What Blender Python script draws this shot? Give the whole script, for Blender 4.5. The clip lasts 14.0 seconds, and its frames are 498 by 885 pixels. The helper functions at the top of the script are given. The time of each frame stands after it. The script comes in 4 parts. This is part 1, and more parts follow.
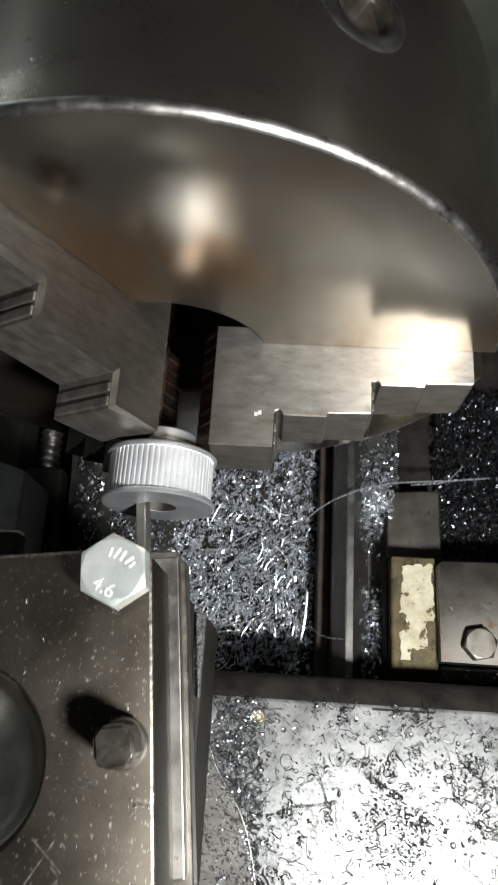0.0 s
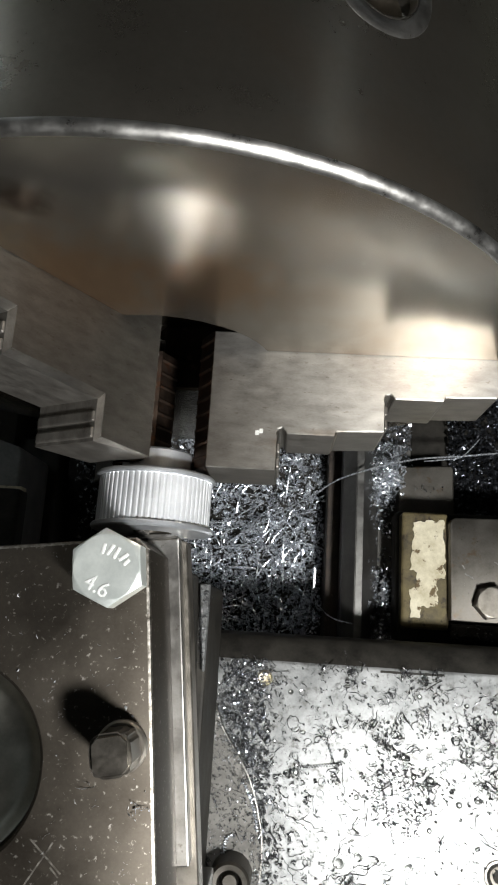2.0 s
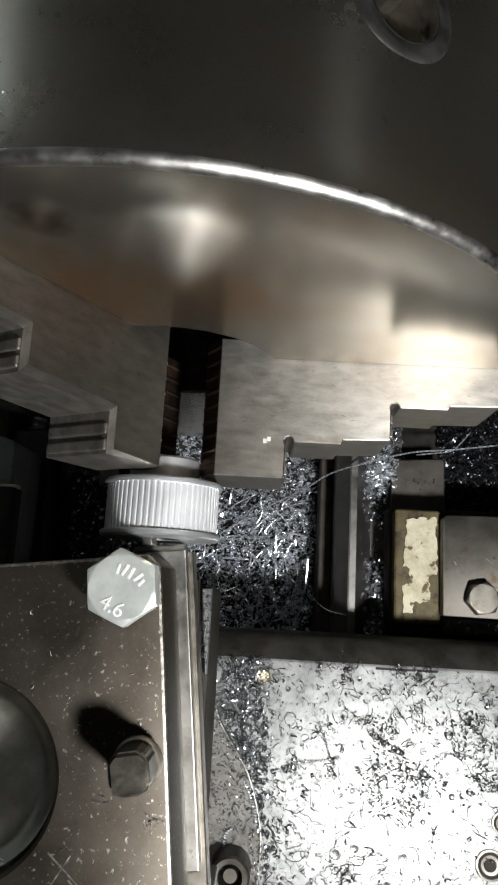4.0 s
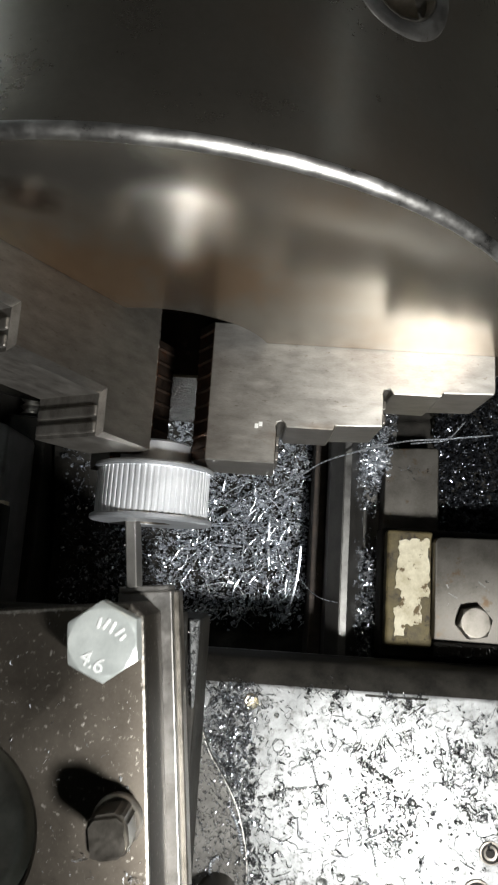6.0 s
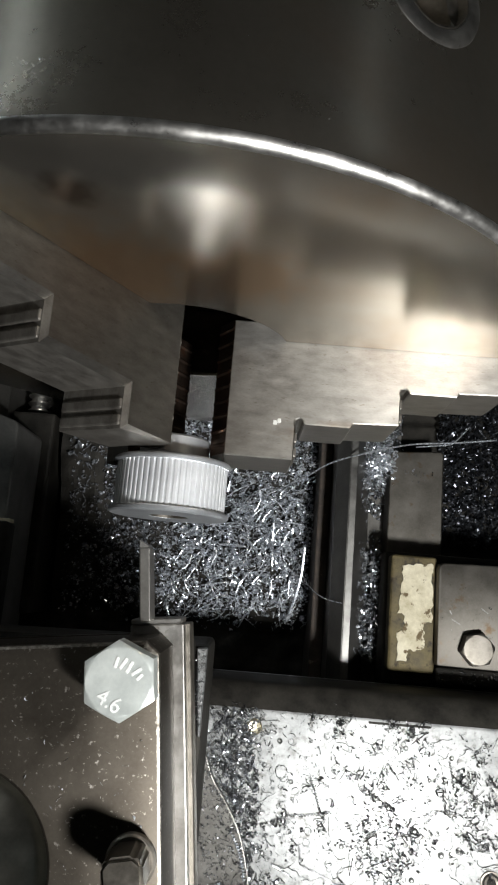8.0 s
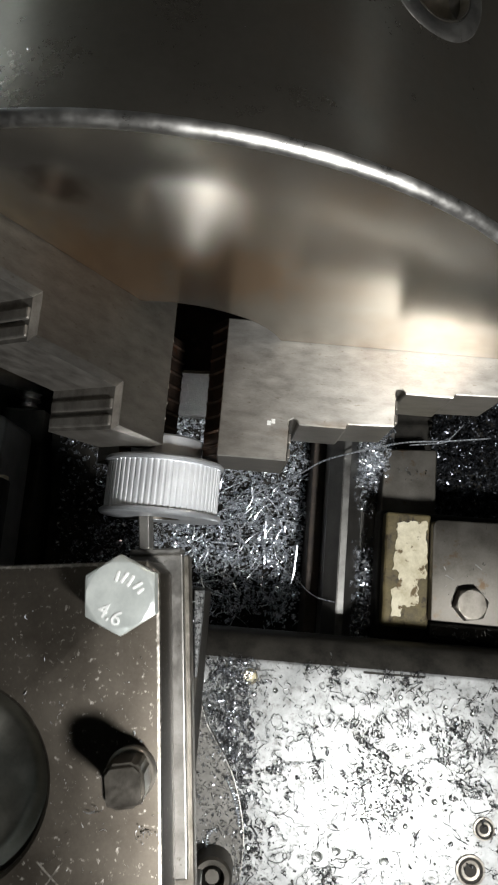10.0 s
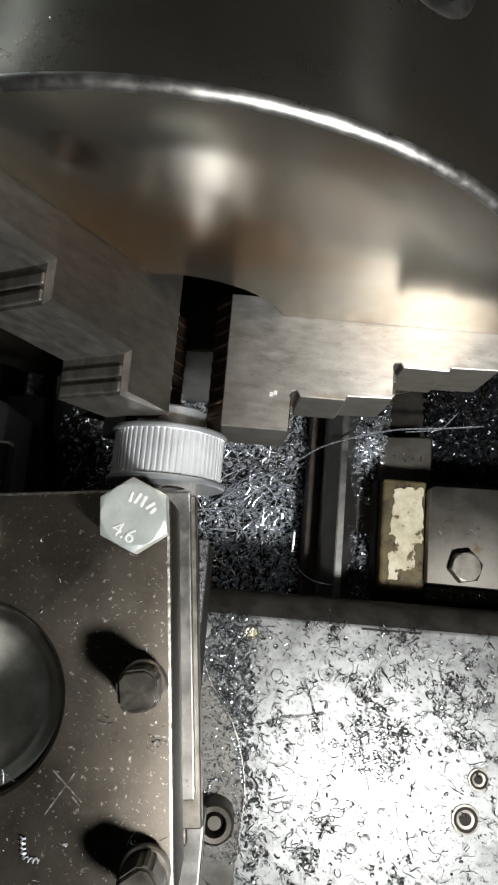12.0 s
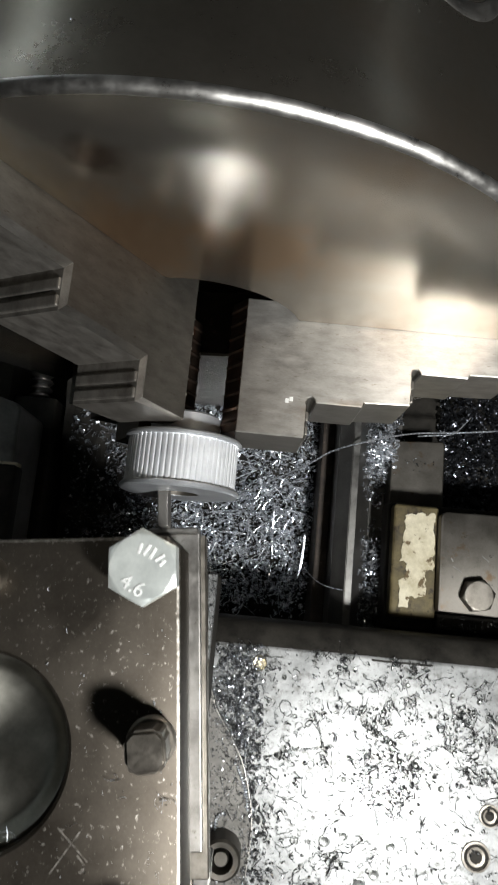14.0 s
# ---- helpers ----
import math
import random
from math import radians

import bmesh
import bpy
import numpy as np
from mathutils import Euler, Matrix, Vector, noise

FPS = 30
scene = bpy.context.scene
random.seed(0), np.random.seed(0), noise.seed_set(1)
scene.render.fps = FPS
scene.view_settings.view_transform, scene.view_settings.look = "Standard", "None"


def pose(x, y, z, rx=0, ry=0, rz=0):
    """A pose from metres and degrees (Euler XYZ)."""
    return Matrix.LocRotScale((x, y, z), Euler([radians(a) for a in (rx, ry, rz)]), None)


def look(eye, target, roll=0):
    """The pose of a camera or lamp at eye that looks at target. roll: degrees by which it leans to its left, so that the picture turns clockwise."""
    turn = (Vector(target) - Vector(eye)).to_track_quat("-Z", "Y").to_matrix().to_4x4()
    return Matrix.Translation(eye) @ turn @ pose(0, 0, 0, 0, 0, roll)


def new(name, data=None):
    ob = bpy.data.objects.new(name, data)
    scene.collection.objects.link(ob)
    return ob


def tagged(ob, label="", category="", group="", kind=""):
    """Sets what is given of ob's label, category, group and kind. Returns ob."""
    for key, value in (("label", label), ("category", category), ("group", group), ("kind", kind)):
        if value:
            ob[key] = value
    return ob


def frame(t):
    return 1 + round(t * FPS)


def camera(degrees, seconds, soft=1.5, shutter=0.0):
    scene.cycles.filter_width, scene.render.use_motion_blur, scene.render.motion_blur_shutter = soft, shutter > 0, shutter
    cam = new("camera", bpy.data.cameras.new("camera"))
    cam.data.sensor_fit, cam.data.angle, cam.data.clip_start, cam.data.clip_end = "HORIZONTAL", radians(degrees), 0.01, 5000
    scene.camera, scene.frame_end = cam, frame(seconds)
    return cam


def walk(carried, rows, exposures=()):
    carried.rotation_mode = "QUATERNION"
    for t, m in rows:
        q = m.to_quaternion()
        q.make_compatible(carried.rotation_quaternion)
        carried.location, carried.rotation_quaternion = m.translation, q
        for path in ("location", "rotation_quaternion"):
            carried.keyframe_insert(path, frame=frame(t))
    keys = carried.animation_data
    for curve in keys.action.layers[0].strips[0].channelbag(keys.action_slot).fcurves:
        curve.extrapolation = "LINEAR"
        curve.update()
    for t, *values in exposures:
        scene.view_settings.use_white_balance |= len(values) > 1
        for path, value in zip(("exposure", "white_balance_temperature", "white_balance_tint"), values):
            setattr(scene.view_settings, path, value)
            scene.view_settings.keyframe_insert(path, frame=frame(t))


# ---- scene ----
# The bench of a lathe. All sizes below are in millimetres from the spindle's axis at the chuck's face:
# x across the bed, y along the spindle towards the headstock, z up. MM turns them into metres.
MM = 0.001
AXIS_HEIGHT = 1.10
CAMERA_ROWS = [
    (0.0, 40.75, -112.74, 221.89, 20.08, 2.02, 3.36),
    (0.5, 42.09, -94.59, 211.45, 15.27, 2.87, 2.81),
    (1.0, 44.23, -92.04, 211.60, 14.94, 2.89, 2.51),
    (1.5, 40.16, -83.75, 212.30, 14.09, 2.85, 3.16),
    (2.0, 41.46, -77.98, 212.41, 13.80, 2.93, 3.38),
    (2.5, 40.70, -77.06, 204.99, 12.52, 2.36, 3.41),
    (2.7, 38.09, -74.94, 203.63, 12.23, 2.40, 3.92),
    (4.8, 32.47, -67.11, 223.39, 11.76, 0.81, 2.59),
    (5.0, 32.69, -65.93, 221.84, 11.62, 0.85, 2.65),
    (5.5, 37.11, -68.75, 217.80, 11.09, 0.92, 3.24),
    (6.0, 34.45, -70.92, 215.28, 11.10, 0.96, 3.62),
    (6.5, 30.72, -70.96, 214.99, 10.98, 0.69, 4.00),
    (7.0, 28.09, -70.62, 215.33, 11.07, 0.23, 4.07),
    (7.5, 26.62, -71.28, 216.45, 11.51, 0.40, 4.72),
    (8.0, 27.45, -74.77, 218.07, 11.53, 0.29, 4.58),
    (10.5, 26.47, -71.76, 214.50, 10.97, -0.49, 4.64),
    (11.0, 27.14, -78.54, 215.53, 11.17, -0.42, 4.60),
    (11.5, 25.54, -80.69, 216.62, 11.24, -0.62, 4.55),
    (12.0, 24.78, -83.76, 219.60, 11.41, -0.94, 4.67),
    (12.5, 21.25, -85.09, 220.24, 11.56, -0.73, 5.13),
    (13.0, 19.96, -85.80, 220.04, 11.58, -0.82, 5.22),
    (13.5, 20.38, -84.13, 218.93, 11.53, -0.63, 5.29),
    (14.0, 22.09, -81.10, 217.33, 11.30, -0.51, 5.29),
]


def at(x, y, z, rx=0, ry=0, rz=0):
    return pose(x * MM, y * MM, AXIS_HEIGHT + z * MM, rx, ry, rz)


cam = camera(38.51, 14.0, soft=2.0, shutter=0.4)
walk(cam, [(t, at(x, y, z, rx, ry, rz)) for t, x, y, z, rx, ry, rz in CAMERA_ROWS], exposures=[(0.0, 0.20), (1.0, 0.10), (2.0, 0.10), (5.0, 0.0), (6.0, 0.05), (7.5, -0.04), (10.5, -0.07), (14.0, -0.02)])

# ---- light ----
world = bpy.data.worlds.new("world")
scene.world = world
world.use_nodes = True
world.node_tree.nodes["Background"].inputs["Color"].default_value = (0.5, 0.55, 0.62, 1)
world.node_tree.nodes["Background"].inputs["Strength"].default_value = 0.035


def area_lamp(name, eye, target, size, power, colour, shape="DISK", size_y=None):
    data = bpy.data.lights.new(name, "AREA")
    data.shape, data.size, data.energy, data.color = shape, size, power, colour
    if size_y:
        data.size_y = size_y
    ob = new(name, data)
    ob.matrix_world = look(eye, target)
    return ob


LAMP = (157, -207, 232)
area_lamp("work_lamp_light", at(*LAMP).translation, at(40, -90, -80).translation, 0.045, 2.15, (0.975, 0.985, 0.98))


# ---- materials ----
def material(name):
    m = bpy.data.materials.new(name)
    m.use_nodes = True
    tree = m.node_tree
    return m, tree, tree.nodes["Principled BSDF"]


def add(tree, kind, **values):
    node = tree.nodes.new(kind)
    for key, value in values.items():
        node.inputs[key].default_value = value
    return node


def mapped(tree, stretch=(1, 1, 1)):
    """Coordinates of the thing itself, in metres, stretched along an axis."""
    coords = tree.nodes.new("ShaderNodeTexCoord")
    mapping = add(tree, "ShaderNodeMapping", Scale=stretch)
    tree.links.new(coords.outputs["Object"], mapping.inputs["Vector"])
    return mapping.outputs["Vector"]


def ramp(tree, source, stops):
    node = tree.nodes.new("ShaderNodeValToRGB")
    while len(node.color_ramp.elements) < len(stops):
        node.color_ramp.elements.new(0.5)
    for element, (place, colour) in zip(node.color_ramp.elements, stops):
        element.position, element.color = place, (*colour, 1)
    tree.links.new(source, node.inputs["Fac"])
    return node.outputs["Color"]


def metal(name, dark, light, rough=(0.25, 0.45), metallic=1.0, scale=60, fine=900, bump=0.05, stretch=(1, 1, 1), spots=None, spot_scale=150, spot_at=0.62, spot_soft=0.1, coat=0.0, ground=0.0, turned=0.0, blots=(), gleam=0.5):
    """Worn steel: broad stains, fine grain in colour and gloss, small relief, and spots of another colour (rust, grease)."""
    m, tree, shader = material(name)
    link = tree.links.new
    v = mapped(tree, stretch)
    broad = add(tree, "ShaderNodeTexNoise", Scale=scale, Detail=5, Roughness=0.6)
    grain = add(tree, "ShaderNodeTexNoise", Scale=fine, Detail=4, Roughness=0.7)
    for node in (broad, grain):
        link(v, node.inputs["Vector"])
    mix = tree.nodes.new("ShaderNodeMath")
    mix.operation = "MULTIPLY_ADD"
    link(grain.outputs["Fac"], mix.inputs[0])
    mix.inputs[1].default_value = 0.35
    link(broad.outputs["Fac"], mix.inputs[2])
    colour = ramp(tree, mix.outputs[0], [(0.45, dark), (0.9, light)])
    if spots:
        blot = add(tree, "ShaderNodeTexNoise", Scale=spot_scale, Detail=6, Roughness=0.65)
        link(v, blot.inputs["Vector"])
        mask = ramp(tree, blot.outputs["Fac"], [(spot_at, (0, 0, 0)), (spot_at + spot_soft, (1, 1, 1))])
        over = tree.nodes.new("ShaderNodeMix")
        over.data_type = "RGBA"
        link(mask, over.inputs["Factor"])
        link(colour, over.inputs["A"])
        over.inputs["B"].default_value = (*spots, 1)
        colour = over.outputs["Result"]
    for x, y, z, size, tint in blots:
        away = tree.nodes.new("ShaderNodeVectorMath")
        away.operation = "DISTANCE"
        link(v, away.inputs[0])
        away.inputs[1].default_value = (x * MM, y * MM, z * MM)
        ragged = add(tree, "ShaderNodeTexNoise", Scale=140, Detail=5, Roughness=0.7)
        link(v, ragged.inputs["Vector"])
        total = tree.nodes.new("ShaderNodeMath")
        total.operation = "MULTIPLY_ADD"
        link(ragged.outputs["Fac"], total.inputs[0])
        total.inputs[1].default_value = -1.6 * size * MM
        link(away.outputs["Value"], total.inputs[2])
        near = tree.nodes.new("ShaderNodeMapRange")
        near.inputs["From Min"].default_value, near.inputs["From Max"].default_value = -0.35 * size * MM, 0.25 * size * MM
        near.inputs["To Min"].default_value, near.inputs["To Max"].default_value = 0.8, 0.0
        link(total.outputs[0], near.inputs["Value"])
        stain = tree.nodes.new("ShaderNodeMix")
        stain.data_type = "RGBA"
        link(near.outputs["Result"], stain.inputs["Factor"])
        link(colour, stain.inputs["A"])
        stain.inputs["B"].default_value = (*tint, 1)
        colour = stain.outputs["Result"]
    link(colour, shader.inputs["Base Color"])
    gloss = tree.nodes.new("ShaderNodeMapRange")
    gloss.inputs["From Min"].default_value, gloss.inputs["From Max"].default_value = 0.35, 0.95
    gloss.inputs["To Min"].default_value, gloss.inputs["To Max"].default_value = rough
    link(mix.outputs[0], gloss.inputs["Value"])
    link(gloss.outputs["Result"], shader.inputs["Roughness"])
    shader.inputs["Metallic"].default_value = metallic
    shader.inputs["Specular IOR Level"].default_value = gleam
    if ground:
        # the lay of the grinding marks
        lay = tree.nodes.new("ShaderNodeVectorTransform")
        lay.vector_type, lay.convert_from, lay.convert_to = "VECTOR", "OBJECT", "WORLD"
        lay.inputs["Vector"].default_value = (0, 1, 0)
        link(lay.outputs["Vector"], shader.inputs["Tangent"])
        shader.inputs["Anisotropic"].default_value = ground
    if turned:
        # turning marks run round z, so that highlights spread along the radius
        around = tree.nodes.new("ShaderNodeTangent")
        around.direction_type, around.axis = "RADIAL", "Z"
        link(around.outputs["Tangent"], shader.inputs["Tangent"])
        shader.inputs["Anisotropic"].default_value = turned
    if coat:
        shader.inputs["Coat Weight"].default_value, shader.inputs["Coat Roughness"].default_value = coat, 0.12
    if bump:
        relief = add(tree, "ShaderNodeBump", Strength=bump, Distance=0.0004)
        link(mix.outputs[0], relief.inputs["Height"])
        link(relief.outputs["Normal"], shader.inputs["Normal"])
    return m


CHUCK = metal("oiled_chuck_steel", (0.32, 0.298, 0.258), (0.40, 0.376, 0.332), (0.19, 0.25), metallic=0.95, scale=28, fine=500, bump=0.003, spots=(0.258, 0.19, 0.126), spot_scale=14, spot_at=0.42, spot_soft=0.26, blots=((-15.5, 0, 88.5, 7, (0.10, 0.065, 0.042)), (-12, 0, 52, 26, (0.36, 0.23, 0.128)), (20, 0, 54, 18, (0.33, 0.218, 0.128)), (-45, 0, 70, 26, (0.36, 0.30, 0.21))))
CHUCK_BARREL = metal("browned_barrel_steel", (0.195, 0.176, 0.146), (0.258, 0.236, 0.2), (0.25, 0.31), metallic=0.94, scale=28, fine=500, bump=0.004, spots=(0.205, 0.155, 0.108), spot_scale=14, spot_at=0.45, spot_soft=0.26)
CHUCK_EDGE = metal("bright_edge_and_glint_steel", (0.55, 0.53, 0.5), (0.8, 0.78, 0.74), (0.22, 0.4), scale=200, bump=0.1)
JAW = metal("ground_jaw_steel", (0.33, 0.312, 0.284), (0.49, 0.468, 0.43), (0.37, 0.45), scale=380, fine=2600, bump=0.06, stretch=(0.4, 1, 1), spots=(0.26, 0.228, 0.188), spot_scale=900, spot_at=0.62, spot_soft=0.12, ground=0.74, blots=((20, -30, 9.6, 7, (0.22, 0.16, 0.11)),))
JAW_FRONT = metal("dark_jaw_steel", (0.10, 0.09, 0.078), (0.23, 0.215, 0.192), (0.34, 0.48), metallic=0.75, scale=140, fine=1500, bump=0.1, stretch=(1, 1, 2))
JAW_TIP = metal("rusty_jaw_teeth", (0.04, 0.03, 0.024), (0.11, 0.075, 0.056), (0.4, 0.6), scale=160, spots=(0.11, 0.05, 0.028), spot_scale=260, spot_at=0.55, bump=0.3)
ALUMINIUM = metal("turned_aluminium", (0.76, 0.775, 0.795), (0.91, 0.92, 0.93), (0.28, 0.4), metallic=0.66, scale=120, fine=1600, bump=0.05)
ALU_FLANGE = metal("dull_turned_aluminium", (0.64, 0.66, 0.69), (0.84, 0.86, 0.88), (0.26, 0.38), metallic=0.86, scale=120, fine=1600, bump=0.05)
POST = metal("browned_tool_post_steel", (0.053, 0.045, 0.036), (0.100, 0.087, 0.071), (0.42, 0.56), scale=45, fine=1300, bump=0.06, spots=(0.36, 0.335, 0.3), spot_scale=600, spot_at=0.6)
POST_EDGE = metal("bare_corner_steel", (0.09, 0.079, 0.065), (0.44, 0.41, 0.365), (0.34, 0.54), scale=900, fine=2500, bump=0.3, spots=(0.07, 0.06, 0.048), spot_scale=320, spot_at=0.5, spot_soft=0.2)
TOOL = metal("tool_shank_steel", (0.19, 0.18, 0.166), (0.36, 0.346, 0.322), (0.3, 0.5), scale=110, fine=900, bump=0.12, spots=(0.12, 0.1, 0.08), spot_scale=300, spot_at=0.63)
CAP = metal("turned_cap_steel", (0.20, 0.194, 0.165), (0.32, 0.31, 0.27), (0.42, 0.54), scale=110, fine=900, bump=0.03, turned=0.7)
ZINC = metal("zinc_plated_steel", (0.58, 0.615, 0.585), (0.80, 0.83, 0.785), (0.3, 0.44), metallic=0.68, scale=80, bump=0.05)
BOLT = metal("dull_bolt_steel", (0.16, 0.145, 0.12), (0.30, 0.275, 0.24), (0.34, 0.5), scale=150, bump=0.1)
SADDLE = metal("wet_ground_saddle", (0.15, 0.153, 0.15), (0.30, 0.303, 0.297), (0.36, 0.48), metallic=0.8, scale=110, fine=900, bump=0.3, spots=(0.115, 0.113, 0.107), spot_scale=300, spot_at=0.55, spot_soft=0.12, coat=0.12)
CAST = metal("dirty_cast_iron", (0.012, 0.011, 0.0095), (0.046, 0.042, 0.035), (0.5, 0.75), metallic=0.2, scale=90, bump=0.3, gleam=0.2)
BED = metal("dark_bed_way", (0.085, 0.08, 0.072), (0.18, 0.172, 0.157), (0.34, 0.54), metallic=0.7, scale=60, bump=0.1)
BED_EDGE = metal("polished_way_edge", (0.13, 0.126, 0.118), (0.25, 0.245, 0.23), (0.34, 0.5), scale=120, bump=0.1)
FELT = metal("oily_cream_felt", (0.44, 0.38, 0.24), (0.78, 0.72, 0.55), (0.6, 0.85), metallic=0.0, scale=110, fine=700, bump=0.6, spots=(0.13, 0.09, 0.04), spot_scale=170, spot_at=0.56, spot_soft=0.06)
FELT_OILY = metal("oil_soaked_felt", (0.05, 0.038, 0.016), (0.17, 0.135, 0.062), (0.55, 0.8), metallic=0.0, scale=90, fine=600, bump=0.6, spots=(0.03, 0.02, 0.01), spot_scale=110, spot_at=0.55, spot_soft=0.1)
PLATE = metal("scratched_cover_plate", (0.082, 0.075, 0.064), (0.155, 0.144, 0.127), (0.44, 0.6), scale=70, bump=0.1, spots=(0.1, 0.07, 0.045), spot_scale=120, spot_at=0.6)
CHIP_BLACK = metal("blackened_chips", (0.03, 0.032, 0.037), (0.17, 0.18, 0.2), (0.18, 0.36), metallic=0.9, scale=300, bump=0.0)
STRIP = metal("grey_iron_strip", (0.12, 0.115, 0.105), (0.24, 0.232, 0.215), (0.4, 0.6), metallic=0.3, scale=80, bump=0.15)
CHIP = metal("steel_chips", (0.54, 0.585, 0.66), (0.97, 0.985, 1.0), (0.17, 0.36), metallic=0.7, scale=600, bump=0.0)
CHIP_DULL_AND_SHADE = metal("dull_and_shade_tinted_chips", (0.26, 0.277, 0.305), (0.66, 0.68, 0.71), (0.15, 0.34), metallic=0.82, scale=500, bump=0.0)
CHIP_WET = metal("oily_steel_chips", (0.15, 0.152, 0.158), (0.52, 0.525, 0.535), (0.14, 0.32), metallic=0.9, scale=400, bump=0.0)
OIL = metal("oily_film", (0.16, 0.165, 0.155), (0.27, 0.275, 0.262), (0.2, 0.34), metallic=0.8, scale=300, bump=0.0, coat=0.6)
SCREW = metal("dark_screw_steel", (0.115, 0.102, 0.086), (0.25, 0.228, 0.195), (0.28, 0.44), scale=150, bump=0.1)
RUST = metal("rusty_cast_iron", (0.03, 0.023, 0.019), (0.085, 0.066, 0.052), (0.6, 0.85), metallic=0.1, scale=140, bump=0.6, spots=(0.2, 0.16, 0.13), spot_scale=200, spot_at=0.62)
STAMP = metal("worn_raised_letters", (0.85, 0.85, 0.82), (0.95, 0.95, 0.92), (0.35, 0.5), metallic=0.5, scale=300)
BRASS = metal("brass_screw", (0.5, 0.44, 0.31), (0.8, 0.74, 0.58), (0.25, 0.4), scale=300)
WALL = metal("workshop_wall_paint", (0.26, 0.245, 0.215), (0.34, 0.32, 0.285), (0.7, 0.9), metallic=0.0, scale=2, fine=40, bump=0.2)
FLOOR = metal("concrete_floor", (0.16, 0.155, 0.15), (0.28, 0.27, 0.26), (0.6, 0.9), metallic=0.0, scale=3, fine=60, bump=0.3)
GREEN = metal("green_machine_paint", (0.045, 0.05, 0.04), (0.08, 0.086, 0.07), (0.35, 0.5), metallic=0.0, scale=20, fine=300, bump=0.1)

# ---- building helpers ----
ORIGIN = {}


def thing(name, label, category, origin=(0, 0, 0), turn=0, group="", kind=""):
    ob = new(name)
    ob.empty_display_size = 0.02
    ob.matrix_world = at(*origin, 0, 0, turn)
    ORIGIN[ob.name] = (Vector(origin), turn)
    return tagged(ob, label, category, group, kind)


def mesh_of(name, bm, mat, smooth=False):
    bmesh.ops.recalc_face_normals(bm, faces=bm.faces)
    bmesh.ops.scale(bm, vec=(MM, MM, MM), verts=bm.verts)
    data = bpy.data.meshes.new(name)
    bm.to_mesh(data)
    bm.free()
    for m in mat if isinstance(mat, (list, tuple)) else [mat]:
        data.materials.append(m)
    if smooth:
        data.polygons.foreach_set("use_smooth", [True] * len(data.polygons))
        data.set_sharp_from_angle(angle=radians(35))
    return data


def part(name, bm, mat, parent, label="", smooth=False):
    """One mesh in its thing's own millimetres."""
    ob = new(name, mesh_of(name, bm, mat, smooth))
    ob.parent = parent
    return tagged(ob, label) if label else ob


def structure(name, bm, mat, label, category, kind="structure", smooth=False):
    ob = new(name, mesh_of(name, bm, mat, smooth))
    ob.matrix_world = at(0, 0, 0)
    return tagged(ob, label, category, "", kind)


def box(x0, x1, y0, y1, z0, z1, bevel=0.0, segments=2, bm=None):
    own = bmesh.new()
    bmesh.ops.create_cube(own, size=1)
    for v in own.verts:
        v.co = Vector(((x0, x1)[v.co.x > 0], (y0, y1)[v.co.y > 0], (z0, z1)[v.co.z > 0]))
    if bevel:
        bmesh.ops.bevel(own, geom=own.edges[:], offset=bevel, segments=segments, affect="EDGES", profile=0.5)
    if bm is None:
        return own
    return merge(bm, own)


def merge(bm, other, m=None):
    if m:
        bmesh.ops.transform(other, matrix=m, verts=other.verts)
    data = bpy.data.meshes.new("tmp")
    other.to_mesh(data)
    other.free()
    bm.from_mesh(data)
    bpy.data.meshes.remove(data)
    return bm


def prism(outline, low, high, axis="z", bevel=0.0, segments=2):
    """A closed outline pushed from low to high along an axis; the outline gives the other two coordinates in order."""
    bm = bmesh.new()
    place = {"z": lambda a, b, c: (a, b, c), "y": lambda a, b, c: (a, c, b), "x": lambda a, b, c: (c, a, b)}[axis]
    rings = [[bm.verts.new(place(a, b, c)) for a, b in outline] for c in (low, high)]
    bm.faces.new(rings[0])
    bm.faces.new(rings[1][::-1])
    n = len(outline)
    for k in range(n):
        bm.faces.new((rings[0][k], rings[0][(k + 1) % n], rings[1][(k + 1) % n], rings[1][k]))
    bmesh.ops.recalc_face_normals(bm, faces=bm.faces)
    if bevel:
        bmesh.ops.bevel(bm, geom=[e for e in bm.edges if e.calc_face_angle(0) > 0.5], offset=bevel, segments=segments, affect="EDGES", profile=0.5)
    return bm


def lathe_turn(profile, steps=64, axis="y", closed=True):
    """Turns a profile of (radius, place along the axis) round the axis."""
    bm = bmesh.new()
    rings = []
    for k in range(steps):
        a = 2 * math.pi * k / steps
        if axis == "y":
            rings.append([bm.verts.new((r * math.cos(a), h, r * math.sin(a))) for r, h in profile])
        else:
            rings.append([bm.verts.new((r * math.cos(a), r * math.sin(a), h)) for r, h in profile])
    n = len(profile)
    for k in range(steps):
        a, b = rings[k], rings[(k + 1) % steps]
        for j in range(n if closed else n - 1):
            bm.faces.new((a[j], a[(j + 1) % n], b[(j + 1) % n], b[j]))
    bmesh.ops.recalc_face_normals(bm, faces=bm.faces)
    return bm


def solid_turn(profile, steps=48, axis="z"):
    """As lathe_turn, for a profile whose ends lie near the axis: both ends are capped."""
    bm = lathe_turn(profile, steps, axis, closed=False)
    bm.edges.ensure_lookup_table()
    bmesh.ops.holes_fill(bm, edges=[e for e in bm.edges if e.is_boundary], sides=0)
    bmesh.ops.recalc_face_normals(bm, faces=bm.faces)
    return bm


